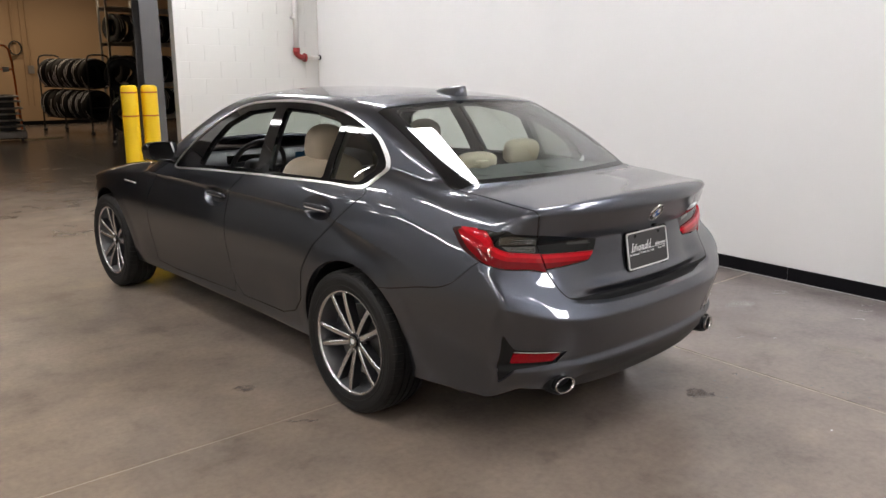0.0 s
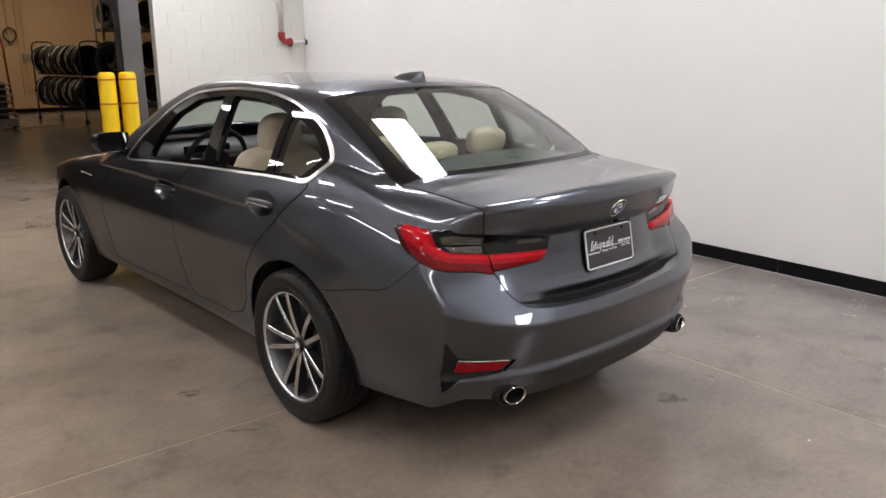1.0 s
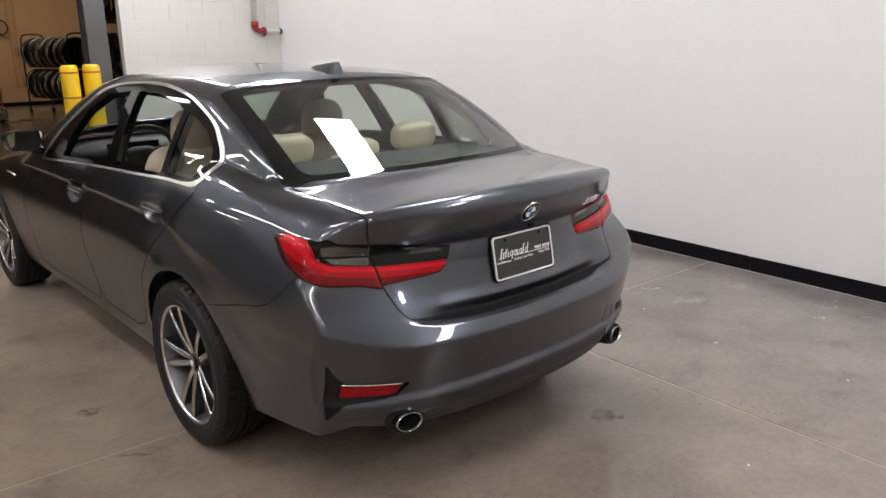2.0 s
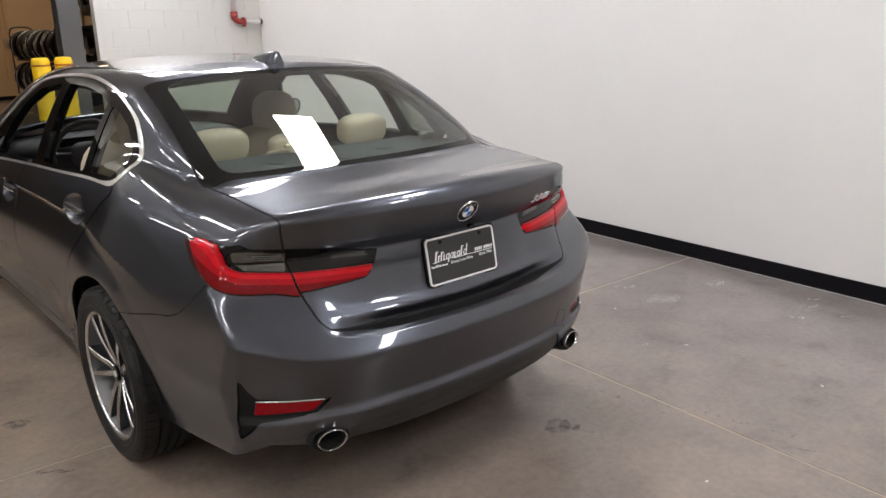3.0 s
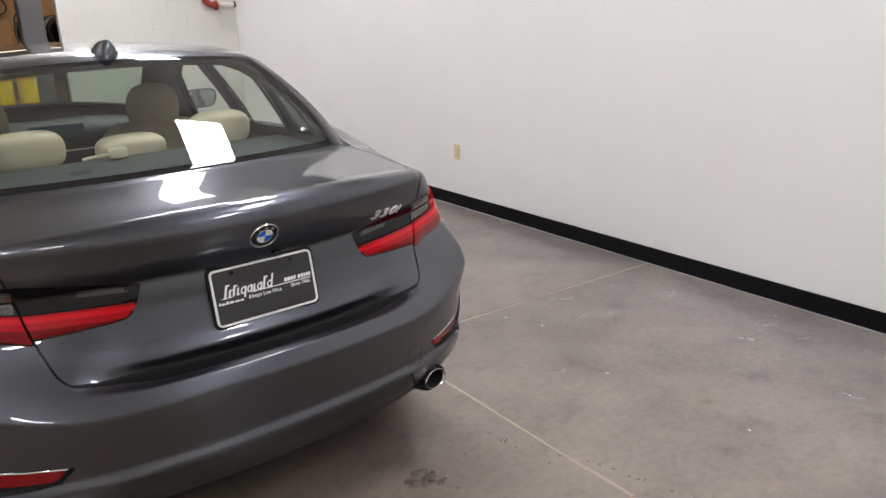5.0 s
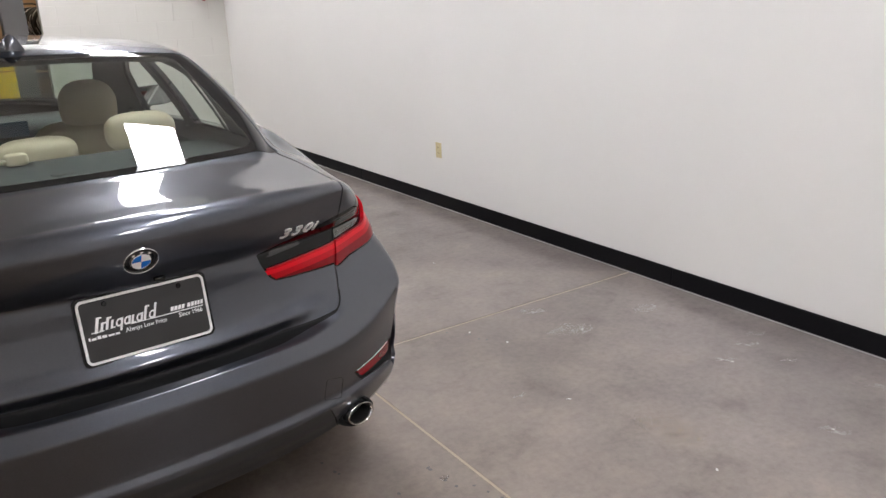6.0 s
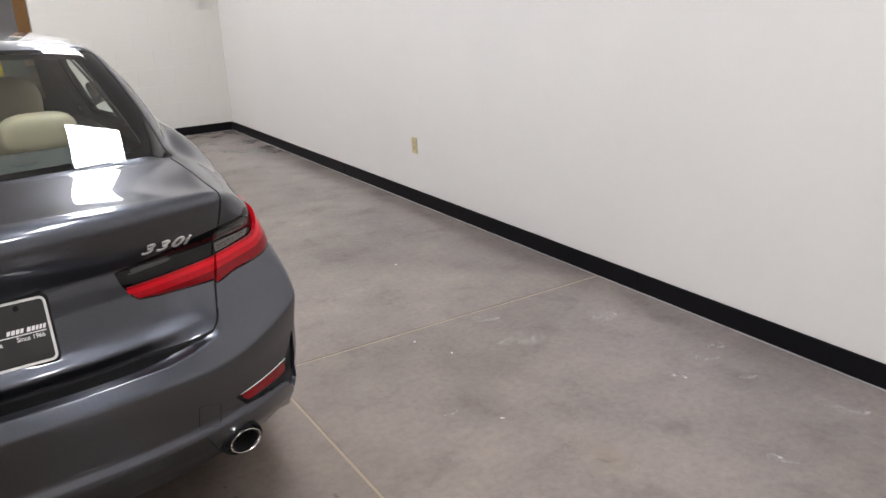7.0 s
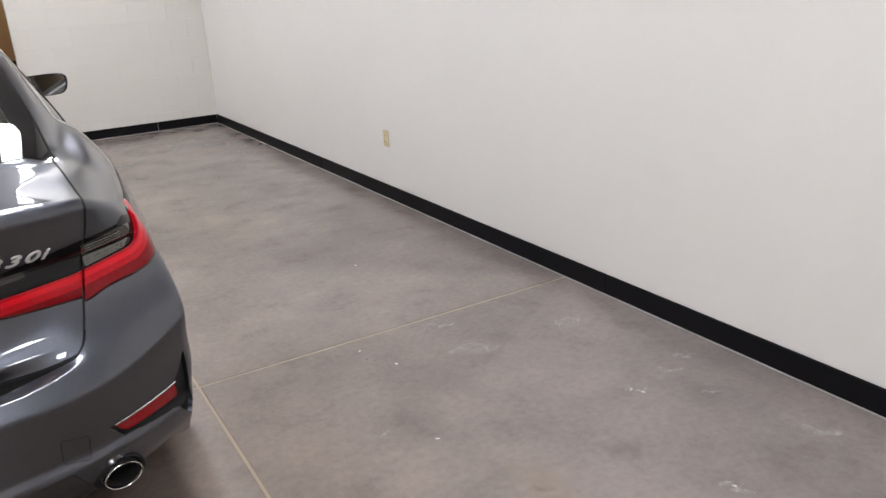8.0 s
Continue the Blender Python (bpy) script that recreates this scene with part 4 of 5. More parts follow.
# round emblem, model number, number plate
m = on_rear(0, .962, .001)
em = part("emblem", lathe([(.0415, -.004), (.0415, .003), (.0406, .0045), (.0394, .0042), (.0394, -.004)], "Z", 48, m=m), BRIGHT, boot_lid, "round chrome-edged emblem", smooth=True)
part("emblem_ring", lathe([(.0395, .0018), (.0391, .0034), (.024, .0040), (.0236, .0018)], "Z", 48, m=m), GLOSS_BLACK, em, smooth=True)
part("emblem_edge", lathe([(.0242, .003), (.0236, .0050), (.0226, .0050), (.0222, .003)], "Z", 48, m=m), BRIGHT, em, smooth=True)
for q in range(4):
    bm = bmesh.new()
    vs = [bm.verts.new((0, 0, .0046))] + [bm.verts.new((.0228 * math.cos(math.radians(90 * q + 15 * i)), .0228 * math.sin(math.radians(90 * q + 15 * i)), .0042)) for i in range(7)]
    for i in range(1, 7):
        bm.faces.new((vs[0], vs[i], vs[i + 1]))
    bmesh.ops.transform(bm, matrix=m, verts=bm.verts[:])
    part("emblem_quarter", bm, BLUE if q % 2 else WHITE_INK, em, "blue enamel" if q % 2 else "white enamel")
for a in (52, 90, 128):
    bar = box(.0275, .0335, -.0036, .0036, .0040, .0046)
    bmesh.ops.transform(bar, matrix=m @ pose(0, 0, 0, 0, 0, a), verts=bar.verts[:])
    part("emblem_bar", bar, BRIGHT, em)

for i, ch in enumerate("330i"):
    x = .398 + .0400 * i - (.012 if ch == "i" else 0)
    lettering("badge_digit", ch, .041, BADGE, boot_lid, on_rear(x + .004, .926 - .002 * i, .0015), .0018, .3, 1.72, .0004)

plate = thing("dealer_plate", "black dealer plate with white border and lettering on the boot lid", "plate", CAR)
pm = Matrix.Translation((0, -.950, .805)) @ Matrix.Rotation(math.radians(90 - 10.5), 4, "X")


def on_plate(name, bm, mat, label=""):
    bmesh.ops.transform(bm, matrix=pm, verts=bm.verts[:])
    return part(name, bm, mat, plate, label)


on_plate("plate_back", rounded_plate(.318, .168, .016, -.012, -.002), GLOSS_BLACK, "black plate holder")
on_plate("plate_face", rounded_plate(.300, .150, .012, -.004, .001), material("black_plate_print", (.025, .024, .024), .3), "black printed plate")
on_plate("plate_border", rounded_plate(.305, .156, .015, -.004, .0035, .0058), material("white_plate_border", (.72, .71, .70), .35), "white plate border")
for s in (-1, 1):
    on_plate("plate_screw", lathe([(0, .0045), (.0055, .004), (.0065, .001)], "Z", 12, m=pose(s * .089, .0605, 0)), GLOSS_BLACK)
# the dealer's mark as plain slanted stems and open loops
def slanted(x0, x1, z0, z1, k=.28):
    bm = bmesh.new()
    bm.faces.new([bm.verts.new((a + k * c, c, .0014)) for a, c in ((x0, z0), (x1, z0), (x1, z1), (x0, z1))])
    return bm


def loop_mark(x, z, rx, rz, thick=.0042, k=.28):
    bm = bmesh.new()
    rows = []
    for a in np.linspace(0, 2 * math.pi, 21)[:-1]:
        rows.append([bm.verts.new((x + k * (z + q * math.sin(a)) + p * math.cos(a), z + q * math.sin(a), .0014)) for p, q in ((rx, rz), (rx - thick, rz - thick))])
    for p, q in zip(rows, rows[1:] + rows[:1]):
        bm.faces.new((p[0], q[0], q[1], p[1]))
    return bm


x = -.122
for stem, high, low, ring in ((.0070, .032, -.005, 0), (.0062, .018, -.002, 0), (.0062, .027, -.002, 0), (.0054, .018, -.002, 0), (0, .018, -.012, .0085), (0, .018, -.002, .0080), (.0056, .018, -.002, 0), (0, .018, -.002, .0080), (.0062, .032, -.002, 0), (.0062, .034, -.002, .0085)):
    if ring:
        on_plate("name_stroke", loop_mark(x + ring, .008, ring, .0100), WHITE_INK)
        on_plate("name_stroke", slanted(x + 2 * ring - .0054, x + 2 * ring, low, high), WHITE_INK)
        x += 2 * ring + .0020
    else:
        on_plate("name_stroke", slanted(x, x + stem, low, high), WHITE_INK)
        on_plate("name_stroke", slanted(x + stem, x + stem + .0055, low if stem < .006 else high - .0045, low + .0036 if stem < .006 else high - .0006), WHITE_INK)
        x += stem + .0056
for x0, x1 in ((-.130, -.100), (-.040, .140)):
    on_plate("underline", box(x0, x1, -.0038, -.0014, .0010, .0016), WHITE_INK)
for x0, x1 in ((.057, .0645), (.0665, .074), (.076, .0835), (.0855, .092), (.099, .107), (.109, .116), (.118, .1235), (.1255, .131), (.133, .139)):
    on_plate("name_bar", slanted(x0, x1, .002, .0125), WHITE_INK)
for x0, x1, h in ((-.139, -.1345, .008), (-.1325, -.1215, .0055), (-.119, -.1105, .008), (-.1085, -.0975, .0065), (-.0945, -.080, .005), (-.078, -.068, .005)):
    on_plate("name_bar", slanted(x0, x1, -.0195, -.0195 + h, 0), WHITE_INK)
lettering("plate_words", "Always Low Price", .0150, WHITE_INK, plate, pm @ pose(-.004, -.0150, .0014), .0001, 0, .92, .0002)
lettering("plate_words", "Since 1966", .0150, WHITE_INK, plate, pm @ pose(.106, -.0125, .0014), .0001, 0, .92, .0002)
part("rear_camera", blob((.045, -.946, .897), (.014, .010, .006), .6), GLOSS_BLACK, boot_lid, "small black rear camera", smooth=True)

# exhaust tips
for s in (-1, 1):
    e = pose(s * .564, -.970, .338, 90 - 4, 0, s * 10) @ Matrix.Diagonal((1.06, .70, 1, 1))
    tip = part("exhaust_tip", lathe([(.0450, -.012), (.0468, .0), (.0455, .003), (.0425, .002), (.0405, -.01)], "Z", 40, m=e), EXHAUST, car, "chrome oval exhaust tip", smooth=True)
    part("exhaust_bore", lathe([(.0405, -.008), (.036, -.12), (0, -.12)], "Z", 32, m=e), SEAM, tip, smooth=True)
    part("exhaust_sleeve", lathe([(.0449, -.14), (.0449, -.012)], "Z", 32, m=e), SEAM, tip, smooth=True)
    part("exhaust_surround", lathe([(.046, -.03), (.058, -.014), (.063, -.03), (.063, -.12)], "Z", 32, m=e), MATT_BLACK, bumper, "matt black exhaust surround", smooth=True)

# the small square cover of the towing eye
cover = [(.447, .505), (.500, .487), (.507, .478), (.502, .428), (.496, .420), (.444, .432), (.440, .440), (.442, .498)]
part("tow_eye_cover", tube([tuple(on_rear(x, z, .0002).translation) for x, z in cover], .0008, 6, closed=True), SEAM, bumper, "square tow eye cover seam")

# ---------------------------------------------------------------- cabin
part("cabin_floor", box(-.70, .70, -.45, 2.2, .26, .30), CARPET, car)
bench = part("rear_bench", blob((0, .36, .46), (.60, .30, .14), .35), LEATHER, car, "beige leather rear bench", smooth=True)
part("bench_back", blob((0, .14, .72), (.60, .085, .30), .32, (14, 0, 0)), LEATHER, bench, smooth=True)
for x, w, z in ((-.345, .122, 1.110), (.345, .122, 1.110), (0, .125, 1.076)):
    part("rear_headrest", blob((x, .085, z), (w, .055, .068 if x else .052), .66, (8, 0, 0)), LEATHER, bench, "beige leather headrest", smooth=True)
shelf = box(-.575, .575, -.435, .03, 1.035, 1.062, .006)
part("parcel_shelf", shelf, CARPET, car, "dark grey parcel shelf")
for x, y in ((-.25, -.2), (.25, -.2), (0, -.28)):
    part("shelf_grille", lathe([(0, 1.067), (.035, 1.066), (.038, 1.061)], "Z", 20, m=pose(x, y, 0)), CABIN_BLACK, car)
belt = tube([(-.20, -.03, 1.075), (-.14, -.05, 1.085), (-.07, -.04, 1.082)], .007, 6)
sb = part("seat_belt", belt, LEATHER, car, "beige seat belt strap")
part("belt_guide", blob((-.085, -.035, 1.085), (.035, .022, .020), .5), LEATHER, sb, smooth=True)
for s in (-1, 1):
    seat = part("front_seat", blob((s * .37, 1.25, .50), (.26, .30, .12), .4), LEATHER, car, "beige leather front seat", smooth=True)
    part("seat_back", blob((s * .37, .98, .74), (.255, .095, .33), .42, (12, 0, 0)), LEATHER, seat, smooth=True)
    part("shoulder_bolster", blob((s * .37, .935, .95), (.20, .075, .12), .5, (12, 0, 0)), LEATHER, seat, smooth=True)
    hr = part("front_headrest", blob((s * .37, .915, 1.128), (.120, .075, .115), .78, (10, 0, 0)), LEATHER, seat, "beige leather headrest", smooth=True)
    for d in (-.05, .05):
        part("headrest_post", tube([(s * .37 + d, .93, .98), (s * .37 + d, .92, 1.08)], .006, 8), BRIGHT, seat)
dash = part("dashboard", blob((0, 1.98, .80), (.70, .24, .185), .4), CABIN_BLACK, car, "black dashboard", smooth=True)
part("cowl_shelf", blob((0, 2.22, .90), (.68, .22, .07), .4), CABIN_BLACK, dash, smooth=True)
scr = box(-.03, .25, 1.748, 1.768, .895, .995, .004)
part("centre_screen", scr, SCREEN, dash, "lit blue centre screen")
part("instrument_screen", box(-.52, -.22, 1.775, 1.79, .90, 1.00, .004), GLOSS_BLACK, dash, "dark instrument screen")
part("dash_trim", box(-.02, .62, 1.735, 1.745, .85, .858), CHROME, dash)
sw = [(-.37 + .185 * math.cos(a), 1.66 - .07 * math.sin(a), .93 + .170 * math.sin(a)) for a in np.linspace(0, 2 * math.pi, 33)[:-1]]
wheel_rim = part("steering_wheel", tube(sw, .016, 10, closed=True), CABIN_BLACK, car, "black steering wheel", smooth=True)
part("wheel_pad", blob((-.37, 1.68, .92), (.085, .035, .065), .6, (20, 0, 0)), CABIN_BLACK, wheel_rim, smooth=True)
for a in (0, 180, 270):
    c, s2 = math.cos(math.radians(a)), math.sin(math.radians(a))
    part("wheel_spoke", tube([(-.37 + .06 * c, 1.68 - .02 * s2, .92 + .05 * s2), (-.37 + .18 * c, 1.66 - .07 * s2, .93 + .165 * s2)], .014, 8), CABIN_BLACK, wheel_rim)
mir = part("cabin_mirror", blob((0, 1.55, 1.315), (.10, .016, .030), .5), GLOSS_BLACK, car, "black cabin mirror", smooth=True)
part("mirror_stalk", tube([(0, 1.56, 1.33), (0, 1.62, 1.375)], .012, 8), CABIN_BLACK, mir)
for s in (-1, 1):
    part("sun_visor", box(s * .34 - .15, s * .34 + .15, 1.44, 1.55, 1.335, 1.35, .006), LEATHER, car, "beige sun visor")
    part("door_armrest", blob((s * .80, 1.35, .78), (.05, .42, .06), .5), CABIN_BLACK, car, smooth=True)
part("centre_console", blob((0, 1.45, .52), (.12, .45, .14), .4), CABIN_BLACK, car, smooth=True)

# ---------------------------------------------------------------- by the opening: column, bollards, pipe
col = thing("steel_column", "grey painted steel H-column beside the opening", "column", HALL @ pose(-2.19, 6.62, 0))
part("flange", box(-.112, .112, -.125, -.110, 0, CEILING, .002), STEEL_PAINT, col)
part("flange", box(-.112, .112, .110, .125, 0, CEILING, .002), STEEL_PAINT, col)
part("web", box(-.006, .006, -.110, .110, 0, CEILING), STEEL_PAINT, col)
part("base_plate", box(-.18, .18, -.18, .18, 0, .02, .003), STEEL_PAINT, col)


def bollard(m):
    b = thing("bollard", "yellow plastic-sleeved bollard with two red bands", "bollard", m, group="yellow bollards")
    part("sleeve", lathe([(.0905, 0), (.0905, 1.275), (.087, 1.305), (.078, 1.325), (.060, 1.334), (0, 1.336)], "Z", 40), YELLOW, b, smooth=True)
    for z in (1.255, .995):
        part("band", lathe([(.0908, z - .009), (.0918, z - .008), (.0918, z + .008), (.0908, z + .009)], "Z", 40), RED_TAPE, b, "red reflective band", smooth=True)
    return b


post = bollard(HALL @ pose(-2.628, 6.1, 0))
copy_thing(post, HALL @ pose(-2.405, 6.1, 0))

pipe = thing("sprinkler_pipe", "white painted pipe with red valve and capped stub on the wall", "pipe", HALL @ pose(-.372, NORTH - .075, 0))
part("riser", tube([(0, 0, 1.78), (0, 0, CEILING)], .034, 20), PIPE_WHITE, pipe, smooth=True)
valve = part("valve_body", lathe([(.034, 1.69), (.038, 1.70), (.038, 1.725), (.050, 1.73), (.050, 1.745), (.040, 1.75), (.046, 1.765), (.046, 1.782), (.036, 1.785)], "Z", 24), VALVE_RED, pipe, "dark red valve", smooth=True)
part("valve_elbow", tube([(0, 0, 1.735), (.015, -.004, 1.69), (.05, -.01, 1.668), (.115, -.01, 1.660)], .035, 16), VALVE_RED, valve, smooth=True)
part("valve_collar", lathe([(.046, .095), (.056, .10), (.056, .125), (.046, .13)], "X", 20, m=pose(0, -.01, 1.660)), VALVE_RED, valve)
part("stub", tube([(.12, -.01, 1.660), (.335, -.01, 1.664)], .025, 16), PIPE_WHITE, pipe, smooth=True)
part("end_cap", lathe([(.026, .325), (.034, .328), (.034, .345), (0, .348)], "X", 20, m=pose(0, -.01, 1.664)), DARK_STEEL, pipe, "dark end cap")
for z in (2.15, 2.9):
    part("bracket", box(-.045, .045, -.01, .075, z, z + .03, .003), PIPE_WHITE, pipe)

# ---------------------------------------------------------------- the tyre store
STRIPE = material("worn_white_stripe", (.80, .79, .77), .7)


def store_tyre():
    t = thing("stored_tyre", "black stored car tyre with worn white marks", "tyre", group="tyres on the racks")
    part("carcass", lathe([(.20, -.095), (.215, -.108), (.27, -.115), (.315, -.108), (.332, -.085), (.335, 0), (.332, .085), (.315, .108), (.27, .115), (.215, .108), (.20, .095)], "X", 40), TYRE, t, smooth=True)
    # Raised near-black rings: the shade of tread grooves put into colour.
    for h in (-.04, .04):
        part("groove_shade", lathe([(.3345, h - .006), (.3362, h - .005), (.3362, h + .005), (.3345, h + .006)], "X", 40), SEAM, t)
    for h, a0, a1 in ((-.062, 10, 75), (-.062, 100, 120), (.0, 40, 130), (.062, -20, 60), (.0, 215, 300), (.062, 190, 250), (-.062, 230, 310)):
        bm = bmesh.new()
        rows = []
        for a in np.linspace(math.radians(a0), math.radians(a1), 14):
            rows.append([bm.verts.new((q, (.3365 - .06 * abs(q) ** 1.6) * math.cos(a), (.3365 - .06 * abs(q) ** 1.6) * math.sin(a))) for q in (h - .010, h + .010)])
        for p, q in zip(rows, rows[1:]):
            bm.faces.new((p[0], p[1], q[1], q[0]))
        part("tread_mark", bm, STRIPE, t, "worn white tread mark")
    return t


tyre_model = store_tyre()
tyre_used = [False]
rng = random.Random(4)


def tyre_at(m):
    if not tyre_used[0]:
        tyre_used[0] = True
        tyre_model.matrix_basis = m
        return
    copy_thing(tyre_model, m)


def tyre_rack(a, b, tiers, height):
    """A two-tier tyre trolley from a to b on the floor, its tyres standing in a row along it."""
    long = math.hypot(b[0] - a[0], b[1] - a[1])
    place = HALL @ pose(a[0], a[1], 0, 0, 0, math.degrees(math.atan2(b[1] - a[1], b[0] - a[0])))
    r = thing("tyre_rack", "dark steel tyre trolley on small casters", "rack", place, group="tyre trolleys")
    for x in (0, long):
        end = [(x, -.26, .10), (x, -.26, height - .12), (x, -.22, height - .03), (x, -.12, height), (x, .12, height), (x, .22, height - .03), (x, .26, height - .12), (x, .26, .10)]
        part("end_hoop", tube(end, .019, 8), DARK_STEEL, r, smooth=True)
        for d in (-.26, .26):
            cst = part("caster", lathe([(0, -.018), (.045, -.018), (.05, -.01), (.05, .01), (.045, .018), (0, .018)], "X", 16, m=pose(x, d, .052)), DARK_STEEL, r)
            part("caster_fork", box(x - .028, x + .028, d - .02, d + .02, .06, .11, .004), GALVANISED, cst)
        part("end_bar", tube([(x, -.26, .62), (x, .26, .62)], .012, 8), DARK_STEEL, r)
    n = int((long - .1) / .255)
    for z in tiers:
        for d in (-.17, .17):
            part("rail", tube([(0, d, z), (long, d, z)], .017, 8), DARK_STEEL, r)
        for i in range(n):
            tyre_at(place @ pose(.17 + (long - .34) * i / max(n - 1, 1) + rng.uniform(-.01, .01), rng.uniform(-.02, .02), z + .302, rng.uniform(0, 360), 0, rng.uniform(-4, 4)))


tyre_rack((-.72, 17.3), (-.22, 15.3), (.36, 1.05), 1.76)
tyre_rack((.05, 14.5), (-.52, 12.75), (.28, 1.04), 1.70)
shelf_unit = thing("storage_shelf", "tall grey steel shelf holding tyres", "shelf", HALL @ pose(0, 17.2, 0))
for x in (.55, 1.32, 2.6):
    for d in (-.3, .3):
        part("upright", box(x - .025, x + .025, d - .025, d + .025, 0, 3.1), GALVANISED, shelf_unit)
for z in (.3, 1.1, 2.08, 2.9):
    for d in (-.3, .3):
        part("beam", box(.55, 2.6, d - .02, d + .02, z - .08, z), GALVANISED, shelf_unit)
    part("shelf_deck", box(.56, 2.59, -.29, .29, z, z + .008), GALVANISED, shelf_unit)
for x in (.80, 1.06, 1.75, 2.0, 2.26):
    for z in (.31, 1.11, 2.09):
        tyre_at(HALL @ pose(x, 17.2, z + .336, rng.uniform(0, 360), 0, 24 + rng.uniform(-5, 5)))

# orange hand truck with a grey machine at its foot
cart = thing("hand_truck", "orange steel hand truck leaning by the back wall", "hand truck", HALL @ pose(-2.06, 15.5, 0))
hoop = [(-.22, 0, .12), (-.20, 0, 1.6), (-.18, 0, 1.86), (-.12, 0, 1.93), (.08, 0, 1.93), (.15, 0, 1.86), (.19, 0, 1.6), (.24, 0, .12)]
part("frame", tube(hoop, .022, 10), ORANGE, cart, smooth=True)
for z in (.5, .9, 1.45):
    part("cross_bar", tube([(-.20, 0, z), (.21, 0, z)], .014, 8), ORANGE, cart)
part("toe_plate", box(-.24, .26, -.28, .02, .03, .045), DARK_STEEL, cart)
for x in (-.26, .28):
    part("wheel", lathe([(0, -.03), (.10, -.03), (.12, -.02), (.12, .02), (.10, .03), (0, .03)], "X", 24, m=pose(x, .08, .125)), TYRE, cart)
part("latch_box", box(.0, .11, -.04, .01, 1.40, 1.50, .006), PIPE_WHITE, cart, "small white latch box")
lift = thing("floor_jack_unit", "low grey steel shop machine with stacked plates", "shop machine", HALL @ pose(-2.15, 15.05, 0))
part("base", box(-.3, .28, -.2, .2, .08, .22, .01), GALVANISED, lift)
for i, z in enumerate((.30, .42, .55, .66, .80, .90)):
    part("plate", box(-.28 + .02 * (i % 2), .26 - .03 * (i % 3), -.18, .18, z, z + .035, .006), GALVANISED, lift)
part("core", box(-.18, .12, -.12, .12, .22, .95, .01), DARK_STEEL, lift)
for x in (-.24, .22):
    part("foot_wheel", lathe([(0, -.02), (.07, -.02), (.08, 0), (.07, .02), (0, .02)], "X", 20, m=pose(x, 0, .08)), TYRE, lift)
cable = thing("floor_cable", "thin pale cable lying on the floor", "cable", HALL @ pose(-1.6, 15.4, 0))
part("cable", tube([(-.35, -.2, .012), (-.1, -.35, .012), (.15, -.3, .012), (.35, -.05, .012), (.2, .12, .012), (.05, .0, .012), (.25, -.2, .012), (.5, -.15, .012)], .011, 6), IVORY, cable)
for i, (x, w) in enumerate(((-.95, .035), (-.75, .022), (-.62, .022))):
    cd = thing("conduit", "painted conduit running up the tan wall", "conduit", HALL @ pose(x, BACK - .03, 0))
    part("pipe", tube([(0, 0, .5 if i else 1.75), (0, 0, CEILING)], w, 10), TAN, cd)
sw_box = thing("wall_switch", "dark switch box on the tan wall", "switch", HALL @ pose(-.62, BACK - .02, 1.42))
part("cover", box(-.07, .07, -.05, .02, -.10, .10, .006), GALVANISED, sw_box)
hose = thing("hose_reel", "dark hose coil hung on the tan wall", "hose", HALL @ pose(-.95, BACK - .06, 1.95))
part("coil", tube([(.14 * math.cos(a), -.05 - .01 * a / 6, .17 * math.sin(a)) for a in np.linspace(0, 12.5, 50)], .02, 6), DARK_STEEL, hose)
store_base = in_hall(tagged(part("baseboard", box(WEST, 5.8, BACK - .012, BACK - .0005, .002, .11, .004), BLACK_RUBBER), "black rubber wall base strip", "baseboard", kind="structure"))

# ---------------------------------------------------------------- marks on the concrete


def stain_material(name, colour, cover):
    m = material(name, colour, .45)
    n = noisy(m, 26, 6, .75)
    r = ramp(m, n, [(.48 - cover * .15, (0, 0, 0)), (.66 - cover * .15, (.62, .62, .62))])
    m.node_tree.links.new(r.outputs[0], bsdf(m).inputs["Alpha"])
    return m


STAIN_DARK = stain_material("dark_oil_stain", (.050, .043, .040), .4)
STAIN_TAN = stain_material("tan_dried_splash", (.36, .285, .205), .15)
STAIN_PALE = stain_material("pale_scuff", (.50, .47, .46), .05)
SPECK = material("pale_paint_speck", (.40, .385, .365), .7)
mark_rng = random.Random(21)


def floor_mark(x, y, rx, ry, mat, label, turn=0.0):
    bm = bmesh.new()
    ring = [bm.verts.new((math.cos(a) * rx * (1 + mark_rng.uniform(-.25, .25)), math.sin(a) * ry * (1 + mark_rng.uniform(-.25, .25)), .0008)) for a in np.linspace(0, 2 * math.pi, 19)[:-1]]
    bm.faces.new(ring)
    ob = part("floor_mark", bm, mat)
    ob.matrix_basis = pose(x, y, 0, 0, 0, turn)
    return tagged(ob, label, "floor stain", kind="structure")


for x, y, rx, ry, turn in ((1.618, 3.36, .055, .040, -40), (1.60, 2.885, .035, .012, -35), (1.66, 2.84, .040, .013, -35), (3.222, 1.81, .060, .045, 20), (3.26, 1.765, .035, .03, 0), (3.60, 1.80, .02, .012, 0), (3.69, 1.25, .03, .006, -60), (3.75, 1.06, .04, .006, -60)):
    floor_mark(x, y, rx, ry, STAIN_DARK, "dark oil stain on the concrete floor", turn)
DRIP = painted("dark_dried_drip", (.055, .048, .043), .5, 120, .2, .3)
drip_rng = random.Random(5)
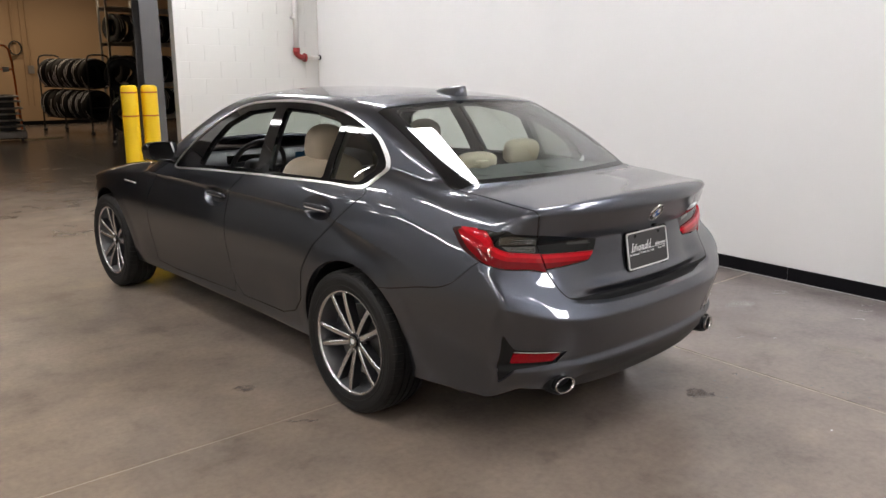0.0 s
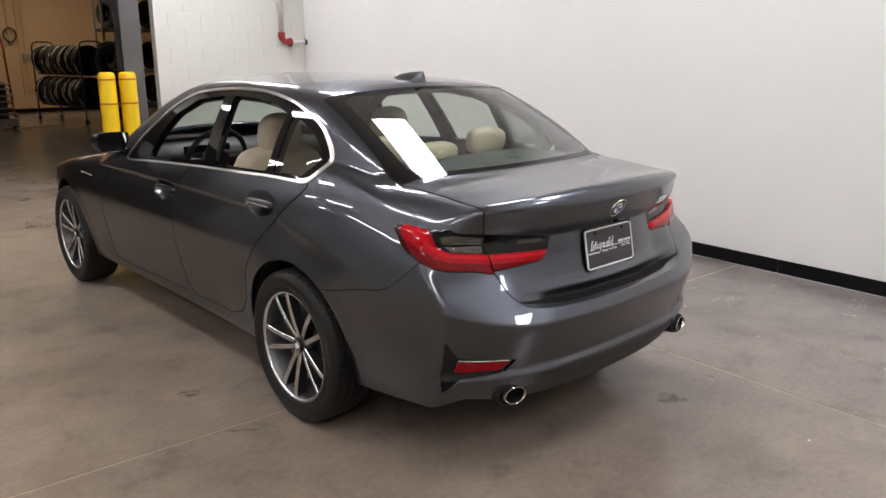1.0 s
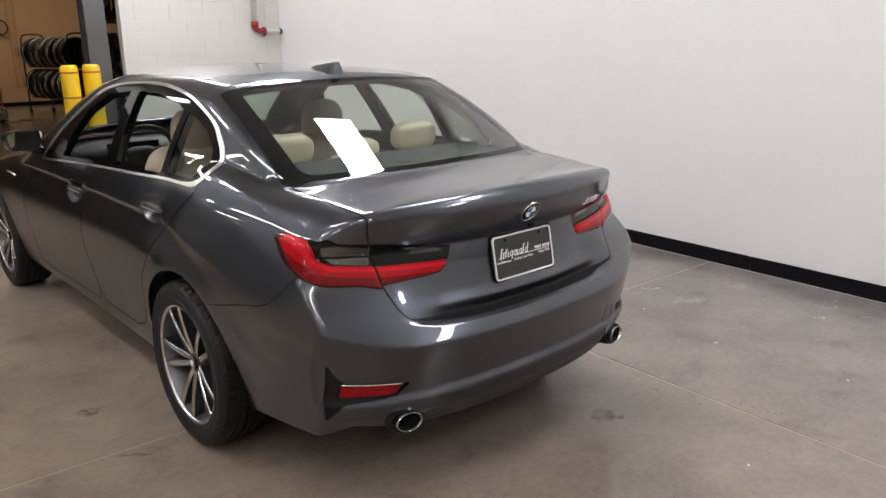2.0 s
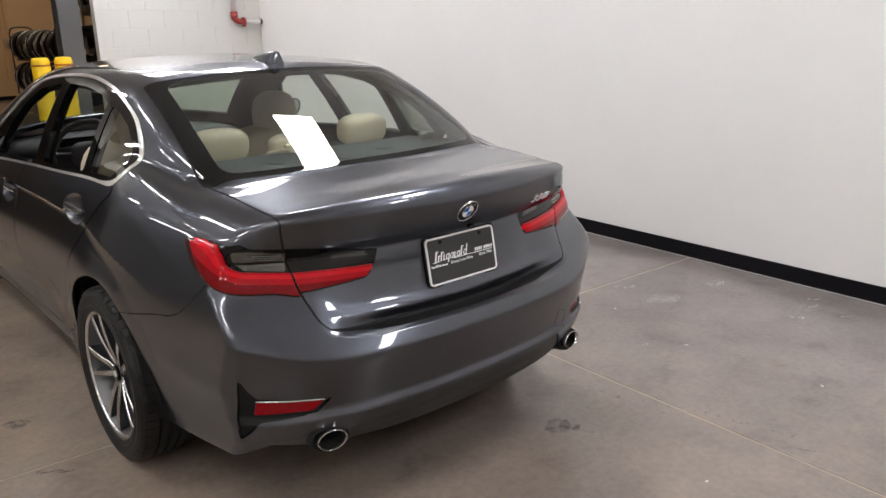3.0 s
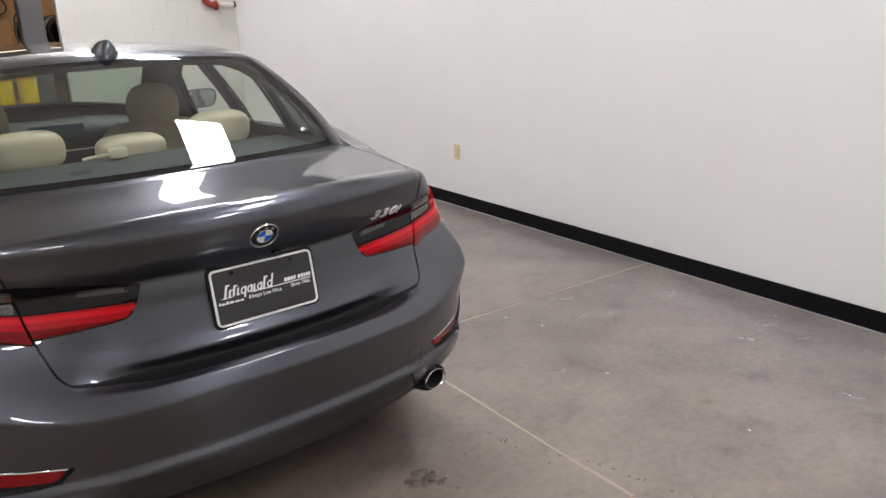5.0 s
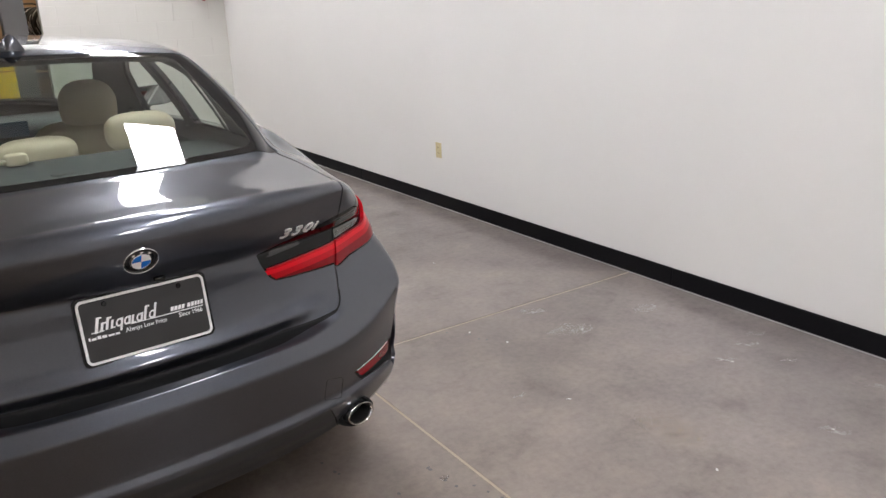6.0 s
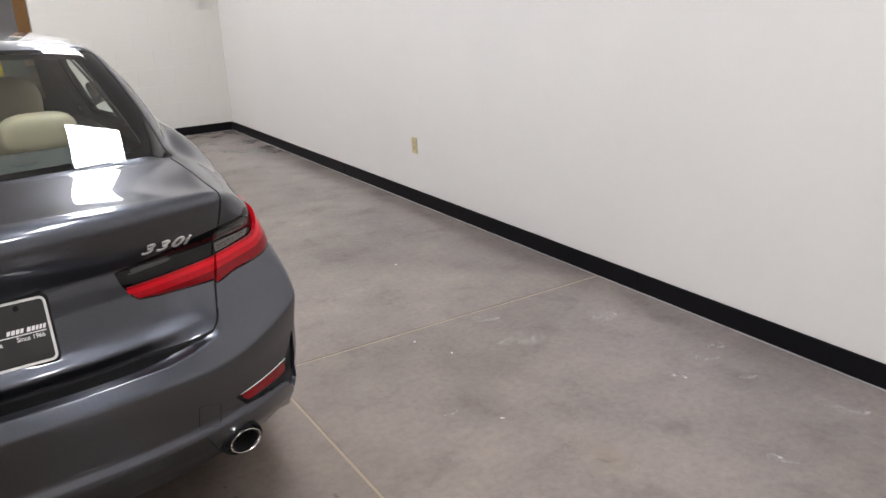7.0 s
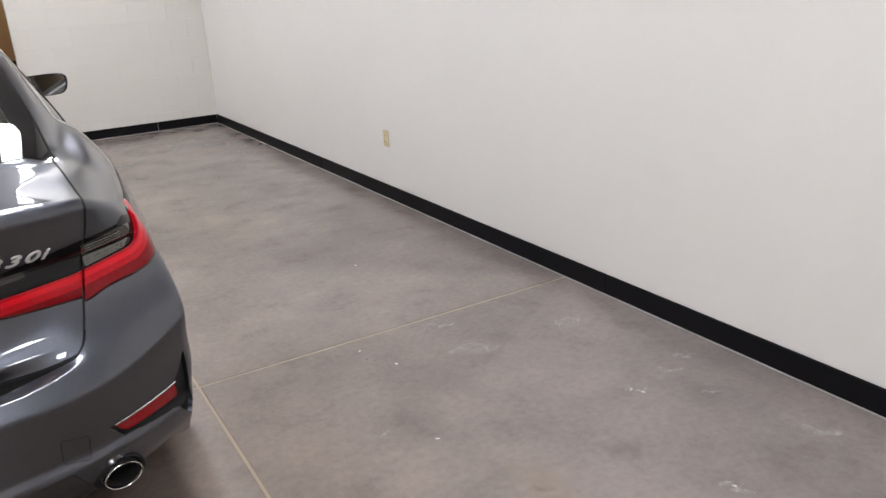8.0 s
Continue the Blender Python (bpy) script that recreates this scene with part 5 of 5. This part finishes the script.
drips = [(3.592, 1.870), (3.594, 1.788), (3.601, 1.738), (3.649, 1.703), (3.662, 1.648), (3.675, 1.595), (3.728, 1.506), (3.741, 1.466), (3.753, 1.416), (3.759, 1.354), (3.780, 1.305), (3.797, 1.210), (3.818, 1.139), (4.399, 2.639), (4.399, 2.574), (4.418, 2.541), (4.329, 2.730), (3.327, 2.146), (3.340, 2.051), (3.435, 1.827), (3.284, 1.685), (3.617, 1.587)]
for x, y in drips:
    for i in range(drip_rng.choice((1, 1, 2))):
        floor_mark(x + drip_rng.uniform(-.02, .02) * i, y + drip_rng.uniform(-.02, .02) * i, drip_rng.uniform(.005, .009), drip_rng.uniform(.004, .007), DRIP, "small dark dried drip on the concrete floor", drip_rng.uniform(0, 180))
for x, y, rx, ry, turn in ((4.42, 1.53, .13, .055, -62), (4.40, 1.44, .07, .045, -40)):
    floor_mark(x, y, rx, ry, STAIN_TAN, "tan dried splash on the concrete floor", turn)
for x, y, rx, ry, turn in ((4.79, 2.36, .11, .06, -20), (4.81, 2.65, .08, .03, -30), (5.26, 2.29, .07, .05, 0), (5.31, 1.14, .08, .03, -50), (5.06, 1.70, .05, .02, -30), (5.26, 1.73, .06, .02, -35), (5.25, 1.52, .04, .015, -20), (4.85, 1.12, .05, .025, -60), (4.17, 2.05, .03, .012, 10), (5.40, 1.76, .05, .02, -30)):
    floor_mark(x, y, rx, ry, STAIN_PALE, "pale scuff on the concrete floor", turn)
for x, y in ((4.473, 2.457), (4.412, 2.659), (5.06, 1.67), (5.04, 1.71), (4.322, 1.248), (4.85, 1.128), (4.9, 3.6), (4.3, 1.9), (3.3, 1.2), (1.2, 2.2), (2.1, 1.1)):
    floor_mark(x, y, .008, .005, SPECK, "pale paint speck on the concrete floor", mark_rng.uniform(0, 180))

# ---------------------------------------------------------------- painted blocks of the north wall
block_me = {}
rng = random.Random(9)
for row in range(18):
    z0 = .2 * row
    x = 0.0
    first_w = .2 if row % 2 else .4
    while x > JAMB + .02:
        w = first_w if x == 0.0 else .4
        x1 = max(x - w, JAMB)
        if x1 - JAMB < .08:
            x1 = JAMB
        key = round(x - x1, 3)
        if key not in block_me:
            bm = box(-key + .0014, -.0014, 0, .130, .0014, .1986, .0022)
            me = bpy.data.meshes.new("block")
            bm.to_mesh(me)
            bm.free()
            me.materials.append(BLOCK_WHITE)
            block_me[key] = me
        b = new("block", block_me[key])
        b.parent = block_wall
        b.matrix_basis = pose(x, NORTH + rng.uniform(-.0006, .0006), z0)
        x = x1
